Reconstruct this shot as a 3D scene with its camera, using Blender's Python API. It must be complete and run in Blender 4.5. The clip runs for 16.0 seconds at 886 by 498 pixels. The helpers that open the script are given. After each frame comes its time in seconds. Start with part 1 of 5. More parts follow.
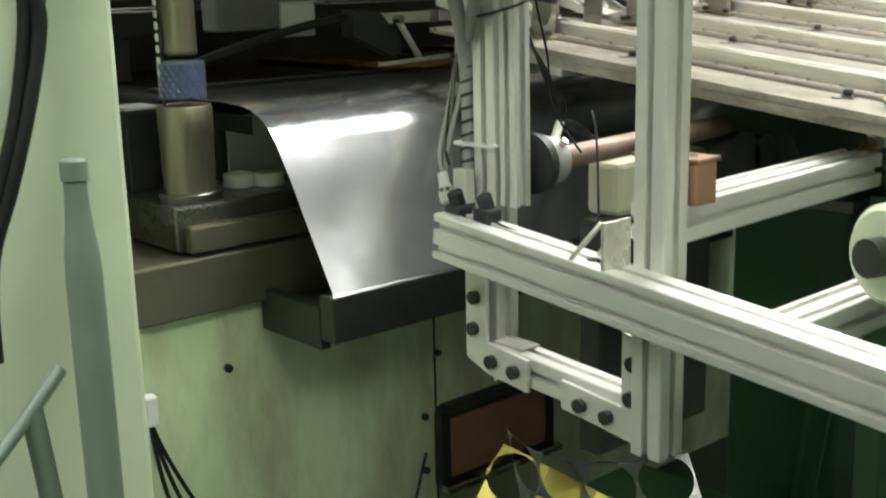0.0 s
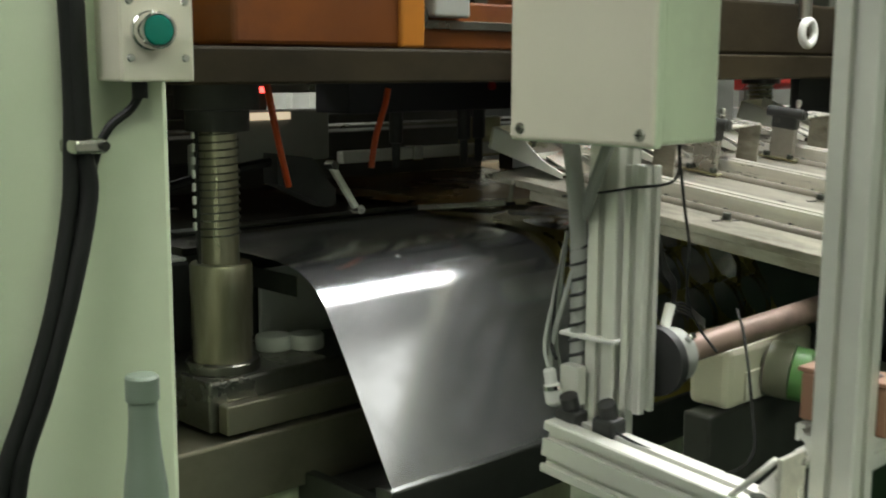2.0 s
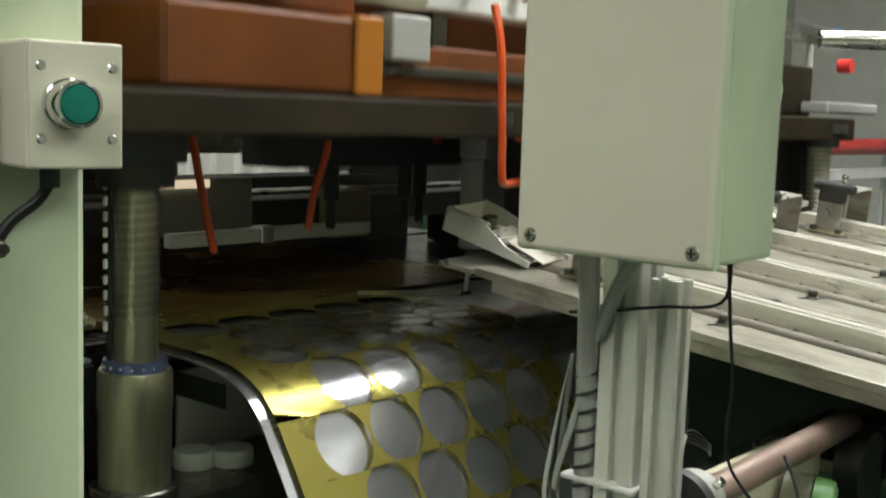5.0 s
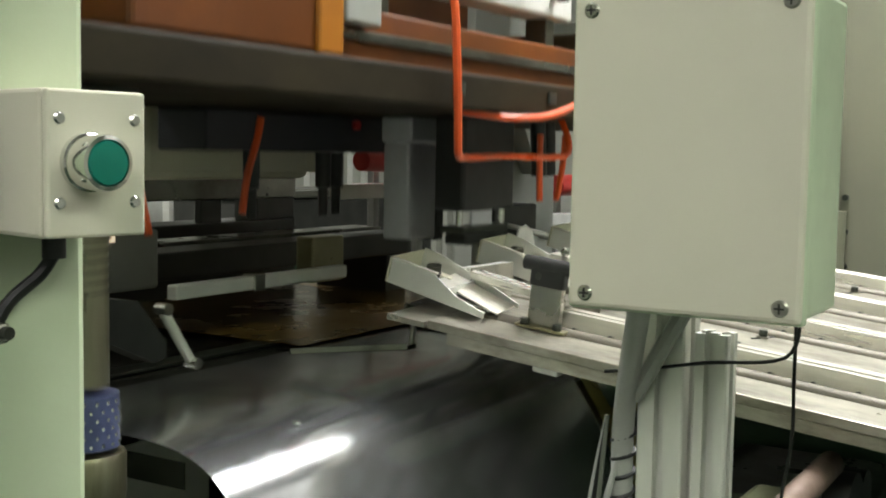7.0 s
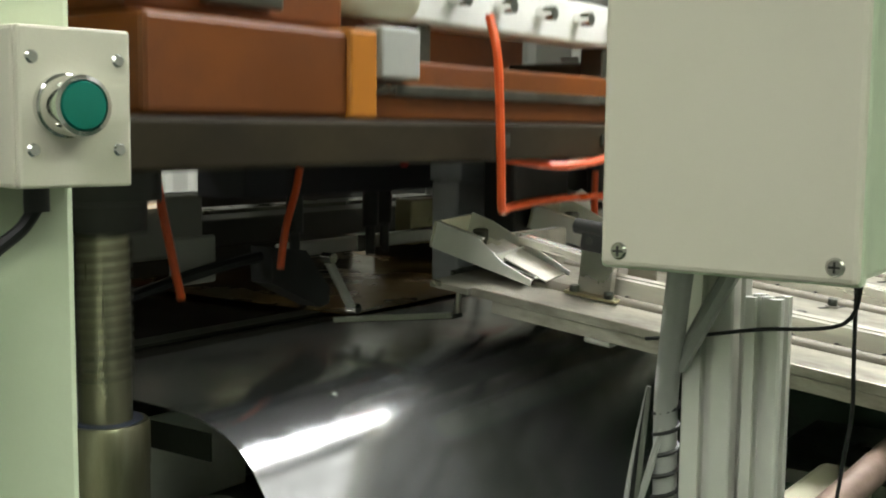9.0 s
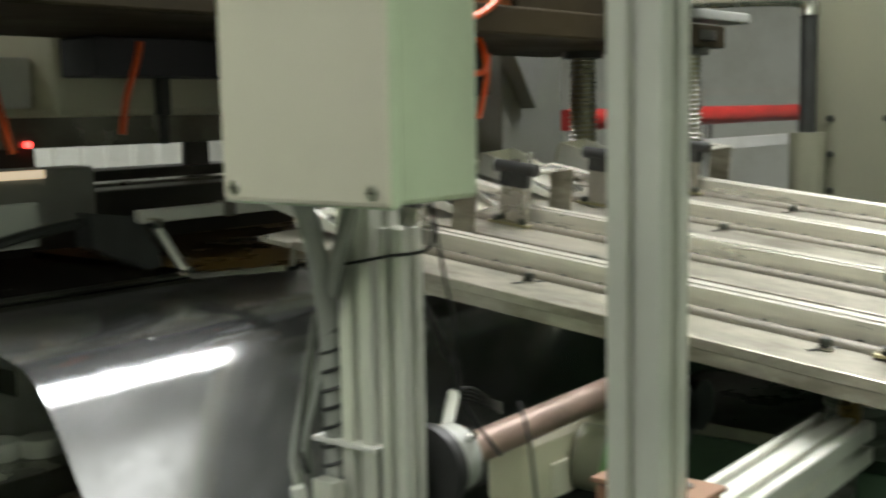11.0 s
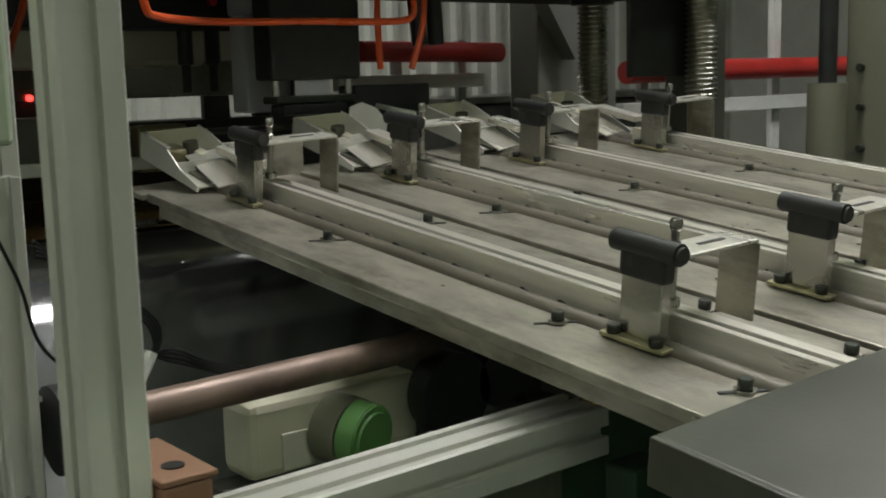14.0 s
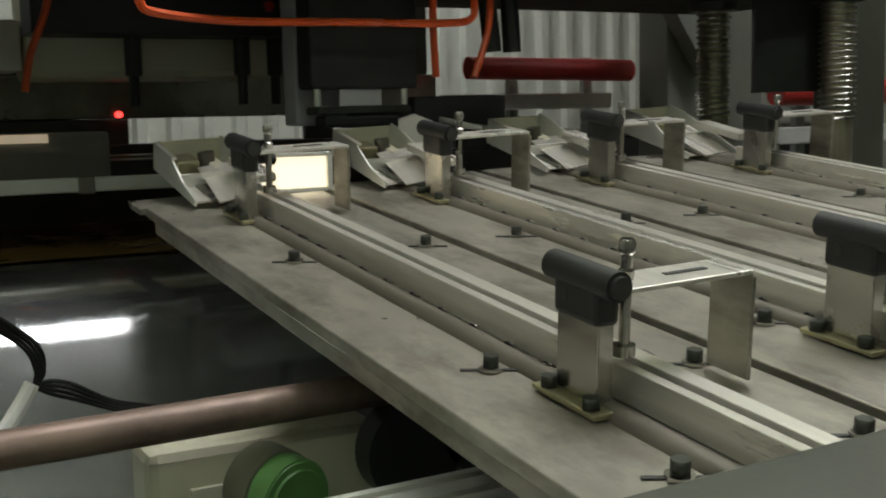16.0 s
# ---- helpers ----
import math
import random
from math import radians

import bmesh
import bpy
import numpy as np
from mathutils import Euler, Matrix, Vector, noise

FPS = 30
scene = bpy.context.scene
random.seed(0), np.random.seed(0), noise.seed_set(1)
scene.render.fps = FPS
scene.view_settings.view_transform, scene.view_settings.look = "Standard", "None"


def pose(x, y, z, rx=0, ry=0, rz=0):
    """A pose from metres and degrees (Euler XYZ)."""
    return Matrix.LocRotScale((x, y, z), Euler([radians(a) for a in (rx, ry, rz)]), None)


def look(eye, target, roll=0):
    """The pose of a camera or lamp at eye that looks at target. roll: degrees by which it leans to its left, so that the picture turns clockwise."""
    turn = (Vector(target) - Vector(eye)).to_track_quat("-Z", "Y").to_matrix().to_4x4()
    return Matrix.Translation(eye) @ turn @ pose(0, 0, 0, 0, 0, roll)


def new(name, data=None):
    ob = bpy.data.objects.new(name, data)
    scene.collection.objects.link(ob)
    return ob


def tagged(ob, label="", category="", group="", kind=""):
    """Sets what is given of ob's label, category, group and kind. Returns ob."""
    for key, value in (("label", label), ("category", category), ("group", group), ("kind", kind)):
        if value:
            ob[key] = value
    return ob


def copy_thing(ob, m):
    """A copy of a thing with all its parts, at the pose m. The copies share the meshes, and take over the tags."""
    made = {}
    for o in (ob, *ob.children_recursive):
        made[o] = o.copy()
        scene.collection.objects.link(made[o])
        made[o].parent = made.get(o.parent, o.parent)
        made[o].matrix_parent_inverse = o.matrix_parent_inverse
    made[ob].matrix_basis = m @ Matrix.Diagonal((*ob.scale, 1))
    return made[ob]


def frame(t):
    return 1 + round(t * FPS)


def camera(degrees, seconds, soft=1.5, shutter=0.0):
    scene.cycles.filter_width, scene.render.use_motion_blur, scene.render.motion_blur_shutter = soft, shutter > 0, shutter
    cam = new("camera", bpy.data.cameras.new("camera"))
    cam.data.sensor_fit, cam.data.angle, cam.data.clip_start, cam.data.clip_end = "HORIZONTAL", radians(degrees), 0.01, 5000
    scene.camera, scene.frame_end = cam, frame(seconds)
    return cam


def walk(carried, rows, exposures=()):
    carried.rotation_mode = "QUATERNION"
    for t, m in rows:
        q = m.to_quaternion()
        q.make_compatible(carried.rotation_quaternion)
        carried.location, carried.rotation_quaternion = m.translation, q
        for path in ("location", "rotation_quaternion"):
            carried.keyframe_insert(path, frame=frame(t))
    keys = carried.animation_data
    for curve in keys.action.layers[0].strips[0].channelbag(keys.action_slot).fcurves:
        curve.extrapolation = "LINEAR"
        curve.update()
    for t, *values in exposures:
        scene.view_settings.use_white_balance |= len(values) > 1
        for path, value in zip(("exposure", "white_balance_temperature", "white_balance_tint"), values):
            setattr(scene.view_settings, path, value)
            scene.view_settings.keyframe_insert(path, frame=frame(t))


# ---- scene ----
cam = camera(42.0, 16.0, soft=1.9, shutter=0.5)
PATH = [
    (0, (-0.045, 0.106, 1.146), (1.228, 1.578, 0.686), -1.4),
    (0.5, (-0.033, 0.103, 1.174), (1.21, 1.616, 0.769), -1.3),
    (1, (-0.018, 0.174, 1.196), (1.26, 1.67, 0.837), -1.1),
    (1.5, (-0.025, 0.288, 1.213), (1.32, 1.732, 0.888), -0.9),
    (2, (-0.03, 0.405, 1.232), (1.343, 1.824, 0.915), 0.3),
    (2.5, (-0.055, 0.485, 1.234), (1.381, 1.846, 0.942), 0.0),
    (3, (-0.091, 0.541, 1.237), (1.429, 1.815, 0.979), 1.3),
    (3.5, (-0.068, 0.553, 1.238), (1.453, 1.819, 0.953), 0.9),
    (4, (-0.01, 0.576, 1.252), (1.494, 1.864, 0.973), 0.4),
    (4.5, (0.06, 0.591, 1.271), (1.554, 1.893, 1.003), 2.2),
    (5, (0.077, 0.636, 1.265), (1.589, 1.925, 1.03), 1.9),
    (5.2, (0.066, 0.672, 1.269), (1.626, 1.905, 1.054), 1.7),
    (7.3, (0.036, 0.842, 1.271), (1.737, 1.879, 1.106), 1.0),
    (7.5, (0.045, 0.852, 1.27), (1.742, 1.896, 1.096), 1.0),
    (7.8, (0.059, 0.866, 1.266), (1.755, 1.91, 1.082), 1.0),
    (8, (0.065, 0.873, 1.264), (1.761, 1.916, 1.072), 0.9),
    (8.2, (0.072, 0.878, 1.261), (1.766, 1.923, 1.063), 0.7),
    (10.3, (0.203, 0.614, 1.237), (1.659, 1.965, 1.006), 0.1),
    (10.5, (0.209, 0.571, 1.234), (1.661, 1.927, 0.996), -0.2),
    (11, (0.235, 0.489, 1.226), (1.775, 1.743, 0.986), -1.1),
    (11.5, (0.33, 0.462, 1.216), (1.967, 1.583, 0.961), -1.8),
    (12, (0.427, 0.46, 1.207), (2.067, 1.567, 0.912), -2.4),
    (12.5, (0.513, 0.433, 1.199), (2.12, 1.585, 0.897), -3.1),
    (13, (0.58, 0.333, 1.199), (2.011, 1.694, 0.883), -1.8),
    (13.5, (0.61, 0.235, 1.205), (1.932, 1.704, 0.898), -1.1),
    (14, (0.661, 0.184, 1.202), (1.897, 1.727, 0.9), -1.5),
    (14.5, (0.739, 0.187, 1.19), (1.94, 1.759, 0.897), -0.9),
    (15, (0.833, 0.208, 1.171), (1.968, 1.831, 0.894), -0.7),
    (15.5, (0.92, 0.224, 1.163), (1.96, 1.913, 0.906), -0.6),
    (16, (0.976, 0.226, 1.155), (1.909, 1.98, 0.926), -1.3),
]
walk(cam, [(t, look(eye, target, roll)) for t, eye, target, roll in PATH],
     exposures=((0, 0.48), (1.6, 0.1), (3.5, 0.15), (4.6, 0.1), (7.5, 0.35), (10.5, 0.2), (11.3, -0.15), (12.3, -0.84), (16, -1.0)))

# ---- light ----
def lin(c):
    return tuple(((v / 12.92) if v <= 0.04045 else ((v + 0.055) / 1.055) ** 2.4) for v in c)


world = bpy.data.worlds.new("hall_world")
scene.world = world
world.use_nodes = True
world.node_tree.nodes["Background"].inputs[0].default_value = (0.72, 0.8, 0.66, 1)
world.node_tree.nodes["Background"].inputs[1].default_value = 0.085

# ---- materials ----


def mat(name, col, rough=0.5, metal=0.0, var=0.15, scale=14.0, bump=0.05, stain=None, stain_scale=3.0, stain_amt=0.35, stretch=(1, 1, 1),
        rough_var=0.12, emit=0.0, spec=0.5, fine=160.0):
    m = bpy.data.materials.new(name)
    m.use_nodes = True
    nt = m.node_tree
    n, ln = nt.nodes, nt.links
    b = n["Principled BSDF"]
    b.inputs["Metallic"].default_value = metal
    b.inputs["Specular IOR Level"].default_value = spec
    tc = n.new("ShaderNodeTexCoord")
    mp = n.new("ShaderNodeMapping")
    mp.inputs["Scale"].default_value = stretch
    ln.new(tc.outputs["Object"], mp.inputs["Vector"])
    oi = n.new("ShaderNodeObjectInfo")
    add = n.new("ShaderNodeVectorMath")
    add.operation = "ADD"
    cmb = n.new("ShaderNodeCombineXYZ")
    mul = n.new("ShaderNodeMath")
    mul.operation = "MULTIPLY"
    mul.inputs[1].default_value = 9.0
    ln.new(oi.outputs["Random"], mul.inputs[0])
    ln.new(mul.outputs[0], cmb.inputs[0])
    ln.new(mp.outputs[0], add.inputs[0])
    ln.new(cmb.outputs[0], add.inputs[1])
    n1 = n.new("ShaderNodeTexNoise")
    n1.inputs["Scale"].default_value = scale
    n1.inputs["Detail"].default_value = 6
    n2 = n.new("ShaderNodeTexNoise")
    n2.inputs["Scale"].default_value = stain_scale
    n2.inputs["Detail"].default_value = 8
    n2.inputs["Roughness"].default_value = 0.65
    n3 = n.new("ShaderNodeTexNoise")
    n3.inputs["Scale"].default_value = fine
    n3.inputs["Detail"].default_value = 3
    for k in (n1, n2, n3):
        ln.new(add.outputs[0], k.inputs["Vector"])
    r1 = n.new("ShaderNodeValToRGB")
    r1.color_ramp.elements[0].position, r1.color_ramp.elements[1].position = 0.3, 0.7
    lo = tuple(max(0, c * (1 - var)) for c in col)
    hi = tuple(min(1, c * (1 + var)) for c in col)
    r1.color_ramp.elements[0].color, r1.color_ramp.elements[1].color = (*lo, 1), (*hi, 1)
    ln.new(n1.outputs["Fac"], r1.inputs[0])
    mx = n.new("ShaderNodeMix")
    mx.data_type = "RGBA"
    r2 = n.new("ShaderNodeValToRGB")
    r2.color_ramp.elements[0].position, r2.color_ramp.elements[1].position = 0.45, 0.64
    r2.color_ramp.elements[0].color, r2.color_ramp.elements[1].color = (0, 0, 0, 1), (stain_amt,) * 3 + (1,)
    ln.new(n2.outputs["Fac"], r2.inputs[0])
    ln.new(r2.outputs[0], mx.inputs[0])
    ln.new(r1.outputs[0], mx.inputs[6])
    st = stain or tuple(c * 0.45 for c in col)
    mx.inputs[7].default_value = (*st, 1)
    ln.new(mx.outputs[2], b.inputs["Base Color"])
    rr = n.new("ShaderNodeMapRange")
    rr.inputs[1].default_value, rr.inputs[2].default_value = 0.3, 0.7
    rr.inputs[3].default_value, rr.inputs[4].default_value = max(0.02, rough - rough_var), min(1, rough + rough_var)
    ln.new(n2.outputs["Fac"], rr.inputs[0])
    ln.new(rr.outputs[0], b.inputs["Roughness"])
    if bump:
        bp = n.new("ShaderNodeBump")
        bp.inputs["Strength"].default_value = bump
        bp.inputs["Distance"].default_value = 0.002
        ln.new(n3.outputs["Fac"], bp.inputs["Height"])
        ln.new(bp.outputs[0], b.inputs["Normal"])
    if emit:
        b.inputs["Emission Color"].default_value = (*col, 1)
        b.inputs["Emission Strength"].default_value = emit
    return m


M = dict(
    green=mat("green_paint", (0.60, 0.67, 0.49), 0.40, var=0.08, scale=3, stain=(0.46, 0.53, 0.36), stain_amt=0.35, stain_scale=1.6),
    base_green=mat("worn_green_paint", (0.70, 0.80, 0.55), 0.38, var=0.08, scale=4, stain=(0.42, 0.38, 0.26), stain_amt=0.75, stain_scale=4.5, stretch=(1, 1, 0.35)),
    cream=mat("cream_paint", (0.62, 0.60, 0.46), 0.4, var=0.05, scale=6, stain=(0.45, 0.42, 0.3), stain_amt=0.3),
    box_cream=mat("cream_enamel", (0.66, 0.63, 0.52), 0.42, var=0.03, scale=5, stain=(0.5, 0.49, 0.38), stain_amt=0.25, bump=0.05, fine=420),
    alu=mat("anodised_aluminium", (0.80, 0.80, 0.74), 0.4, 0.55, var=0.06, scale=9, stain=(0.5, 0.5, 0.46), stain_amt=0.3, stretch=(1, 1, 1)),
    alu_rail=mat("brushed_aluminium", (0.78, 0.76, 0.68), 0.31, 0.65, var=0.1, scale=30, stain=(0.45, 0.42, 0.35), stain_amt=0.30, stretch=(4, 0.3, 4)),
    table=mat("dusty_aluminium_plate", (0.42, 0.40, 0.335), 0.36, 0.60, var=0.20, scale=14, stain=(0.11, 0.096, 0.07), stain_amt=0.72, stain_scale=8, stretch=(1.4, 0.7, 2), rough_var=0.12),
    steel=mat("machined_steel", (0.52, 0.51, 0.47), 0.28, 1.0, var=0.12, scale=10, stain=(0.25, 0.23, 0.18), stain_amt=0.5),
    oily=mat("oily_steel", (0.20, 0.20, 0.17), 0.3, 0.85, var=0.25, scale=7, stain=(0.07, 0.065, 0.045), stain_amt=0.7),
    bolster=mat("bolster_steel", (0.26, 0.25, 0.18), 0.38, 0.7, var=0.15, scale=6, stain=(0.12, 0.11, 0.07), stain_amt=0.6),
    ground_post=mat("ground_steel", (0.36, 0.34, 0.25), 0.36, 0.8, var=0.2, scale=10, stain=(0.14, 0.13, 0.06), stain_amt=0.7, stretch=(3, 3, 0.5), rough_var=0.15),
    tin=mat("polished_tinplate", (0.84, 0.85, 0.86), 0.175, 0.90, var=0.08, scale=9, stain=(0.50, 0.51, 0.50), stain_amt=0.45, stain_scale=7, rough_var=0.07, bump=0.015, fine=16),
    bed=mat("dark_bed_steel", (0.2, 0.19, 0.17), 0.22, 0.9, var=0.25, scale=8, stain=(0.05, 0.05, 0.045), stain_amt=0.6),
    lacquer=mat("yellow_lacquered_tinplate", (0.36, 0.315, 0.07), 0.27, 0.72, var=0.14, scale=6, stain=(0.34, 0.30, 0.07), stain_amt=0.4, bump=0.02, fine=16),
    lacquer_back=mat("amber_lacquered_tinplate", (0.24, 0.150, 0.042), 0.26, 0.4, var=0.15, scale=6, bump=0.01, fine=20),
    black=mat("black_plastic", (0.022, 0.023, 0.022), 0.45, var=0.3, scale=20),
    rubber=mat("black_rubber_hose", (0.010, 0.011, 0.010), 0.5, var=0.3, scale=18, spec=0.3),
    dark=mat("dark_machine_paint", (0.045, 0.046, 0.04), 0.5, 0.2, var=0.3, scale=9, stain=(0.02, 0.02, 0.018)),
    blackened=mat("blackened_steel", (0.05, 0.055, 0.045), 0.42, 0.6, var=0.25, scale=9),
    ram_plate=mat("ram_plate_steel", (0.028, 0.021, 0.010), 0.6, 0.0, var=0.35, scale=5, stain=(0.012, 0.009, 0.005), stain_amt=0.8, stretch=(0.6, 1, 1), spec=0.15),
    orange=mat("orange_machine_paint", (0.150, 0.043, 0.006), 0.45, var=0.22, scale=5, stain=(0.09, 0.025, 0.006), stain_amt=0.75, stain_scale=4, spec=0.35),
    amber=mat("amber_machine_paint", (0.42, 0.15, 0.012), 0.4, var=0.15, scale=6, stain=(0.2, 0.07, 0.01), stain_amt=0.5),
    red=mat("red_pipe_paint", (0.50, 0.035, 0.03), 0.4, var=0.12, scale=8),
    tube=mat("orange_air_hose", (0.75, 0.10, 0.02), 0.3, var=0.08, scale=10),
    teal=mat("green_button_lens", (0.0, 0.22, 0.16), 0.3, var=0.05),
    chrome=mat("chrome_bezel", (0.75, 0.75, 0.72), 0.14, 1.0, var=0.04),
    blue=mat("blue_ball_cage", (0.10, 0.12, 0.27), 0.4, var=0.15, scale=40),
    white=mat("white_plastic", (0.72, 0.72, 0.68), 0.4, var=0.04, scale=9),
    pipe=mat("worn_copper_brown_roller", (0.27, 0.19, 0.155), 0.48, 0.35, var=0.3, scale=14, stain=(0.10, 0.065, 0.05), stain_amt=0.6, stain_scale=8, rough_var=0.15),
    brown=mat("rusty_brown_block", (0.28, 0.15, 0.09), 0.55, var=0.25, scale=12),
    rod=mat("grey_green_pipe_paint", (0.19, 0.24, 0.19), 0.38, 0.1, var=0.12, scale=10, stain=(0.18, 0.22, 0.17)),
    floor=mat("dark_green_floor", (0.014, 0.034, 0.02), 0.35, var=0.2, scale=3, stain=(0.02, 0.03, 0.02), stain_amt=0.5),
    wall=mat("hall_wall", (0.55, 0.56, 0.50), 0.7, var=0.06, scale=2, stain=(0.4, 0.4, 0.34), stain_amt=0.4),
    grey=mat("grey_paint", (0.33, 0.34, 0.31), 0.45, var=0.1, scale=6),
    motor=mat("green_motor_paint", (0.13, 0.30, 0.09), 0.42, var=0.15, scale=8),
    brass=mat("brass_fitting", (0.55, 0.42, 0.16), 0.3, 0.9, var=0.15),
    olive=mat("olive_zinc_plate", (0.42, 0.39, 0.24), 0.35, 0.8, var=0.12),
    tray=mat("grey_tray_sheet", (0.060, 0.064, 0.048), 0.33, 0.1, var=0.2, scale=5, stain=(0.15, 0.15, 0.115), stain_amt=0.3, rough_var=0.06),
    # Cream enamel with the green of its shaded side put into the colour
    box_green_cast=mat("green_cast_enamel", (0.54, 0.62, 0.45), 0.42, var=0.03, scale=5, bump=0.05, fine=420),
    # warm emission in place of a reflection, no lamp
    glow=mat("warm_glint", (1.0, 0.84, 0.6), 0.5, emit=2.2, bump=0),
    lamp=mat("fluorescent_tube", (1.0, 1.0, 0.98), 0.5, emit=46.0, bump=0),
    main_lamp=mat("bright_fluorescent_tube", (1.0, 1.0, 0.99), 0.5, emit=20.0, bump=0),
    side_fill=mat("white_fill_panel", (1.0, 0.99, 0.96), 0.5, emit=10.5, bump=0),
    green_fill=mat("greenish_fill_panel", (0.88, 1.0, 0.79), 0.5, emit=7.5, bump=0),
    sheen_fill=mat("apron_sheen_panel", (1.0, 1.0, 0.96), 0.5, emit=0.75, bump=0),
    # Cream darkened where the lamps would light it too strongly
    dim_cream=mat("dim_cream_paint", (0.20, 0.20, 0.145), 0.45, var=0.08, scale=6, stain=(0.19, 0.18, 0.12), stain_amt=0.4),
    gloss_black=mat("glossy_dark_panel", (0.012, 0.017, 0.012), 0.13, var=0.3, scale=5, stain=(0.02, 0.024, 0.016), bump=0.02, fine=9),
    rear_fill=mat("dim_fill_tube", (1.0, 1.0, 0.95), 0.5, emit=11.0, bump=0),
    pale_grey=mat("pale_grey_paint", (0.32, 0.33, 0.29), 0.5, var=0.1, scale=4, stain=(0.3, 0.3, 0.26)),
    strip=mat("dim_strip", (1.0, 0.8, 0.55), 0.5, emit=0.6, bump=0),
    dusty_strip=mat("dusty_brown_strip", (0.15, 0.135, 0.105), 0.5, 0.3, var=0.25, scale=12, stain=(0.07, 0.06, 0.045), stain_amt=0.7),
    slab=mat("blue_grey_tool_steel", (0.036, 0.036, 0.044), 0.5, 0.2, var=0.2, scale=6),
    lilac=mat("satin_grey_steel", (0.56, 0.56, 0.60), 0.42, 0.1, var=0.12, scale=7),
    hose_grey=mat("dark_grey_rubber", (0.12, 0.13, 0.105), 0.5, var=0.1),
    deep_green=mat("deep_green_paint", (0.03, 0.075, 0.035), 0.4, var=0.2, scale=5),
    led=mat("red_indicator", (1.0, 0.05, 0.04), 0.4, emit=6.0, bump=0),
    sign=mat("white_label", (0.75, 0.75, 0.72), 0.5, var=0.03),
    bluepl=mat("blue_plastic", (0.03, 0.2, 0.6), 0.35, var=0.05),
)

# ---- builders ----


def bx(bm, x0, x1, y0, y1, z0, z1, bev=0.0, m=None):
    vs = [bm.verts.new((x, y, z)) for x in (x0, x1) for y in (y0, y1) for z in (z0, z1)]
    fs = [bm.faces.new([vs[i] for i in q]) for q in ((0, 1, 3, 2), (4, 6, 7, 5), (0, 4, 5, 1), (2, 3, 7, 6), (0, 2, 6, 4), (1, 5, 7, 3))]
    if m is not None:
        bmesh.ops.transform(bm, matrix=m, verts=vs)
    if bev:
        es = {e for f in fs for e in f.edges}
        bmesh.ops.bevel(bm, geom=list(es), offset=bev, segments=2, affect="EDGES", profile=0.5)
    return bm


def cy(bm, p0, p1, r0, r1=None, n=20, caps=True):
    p0, p1 = Vector(p0), Vector(p1)
    r1 = r0 if r1 is None else r1
    q = (p1 - p0).to_track_quat("Z", "Y")
    rings = []
    for p, r in ((p0, r0), (p1, r1)):
        rings.append([bm.verts.new(p + q @ Vector((r * math.cos(a), r * math.sin(a), 0))) for a in (2 * math.pi * i / n for i in range(n))])
    for i in range(n):
        f = bm.faces.new((rings[0][i], rings[0][(i + 1) % n], rings[1][(i + 1) % n], rings[1][i]))
        f.smooth = True
    if caps:
        bm.faces.new(rings[0][::-1])
        bm.faces.new(rings[1])
    return bm


def lathe(bm, base, rz, n=28, axis=(0, 0, 1)):
    q = Vector(axis).to_track_quat("Z", "Y")
    rings = [[bm.verts.new(Vector(base) + q @ Vector((r * math.cos(2 * math.pi * i / n), r * math.sin(2 * math.pi * i / n), z))) for i in range(n)] for r, z in rz]
    for a, b in zip(rings, rings[1:]):
        for i in range(n):
            f = bm.faces.new((a[i], a[(i + 1) % n], b[(i + 1) % n], b[i]))
            f.smooth = True
    bm.faces.new(rings[0][::-1])
    bm.faces.new(rings[-1])
    return bm


def smooth_path(pts, k=6):
    P = [Vector(p) for p in pts]
    out = []
    for i in range(len(P) - 1):
        a, b, c, d = P[max(0, i - 1)], P[i], P[i + 1], P[min(len(P) - 1, i + 2)]
        for j in range(k):
            t = j / k
            out.append(0.5 * (2 * b + (c - a) * t + (2 * a - 5 * b + 4 * c - d) * t * t + (3 * b - a - 3 * c + d) * t ** 3))
    out.append(P[-1])
    return out


def tube(bm, pts, r, n=8, k=6):
    P = smooth_path(pts, k)
    rings = []
    up = Vector((0.31, 0.17, 0.93))
    for i, p in enumerate(P):
        d = (P[min(i + 1, len(P) - 1)] - P[max(i - 1, 0)]).normalized()
        u = d.cross(up)
        u = u.normalized() if u.length > 1e-4 else Vector((1, 0, 0))
        up = u.cross(d).normalized()
        rings.append([bm.verts.new(p + r * (math.cos(2 * math.pi * j / n) * u + math.sin(2 * math.pi * j / n) * up)) for j in range(n)])
    for a, b in zip(rings, rings[1:]):
        for j in range(n):
            f = bm.faces.new((a[j], a[(j + 1) % n], b[(j + 1) % n], b[j]))
            f.smooth = True
    bm.faces.new(rings[0][::-1])
    bm.faces.new(rings[-1])
    return bm


def helix(bm, c, r, z0, z1, turns, wire, n=6, per=14):
    pts = []
    m = int(turns * per)
    for i in range(m + 1):
        a = 2 * math.pi * i / per
        pts.append((c[0] + r * math.cos(a), c[1] + r * math.sin(a), z0 + (z1 - z0) * i / m))
    return tube(bm, pts, wire, n, 1)


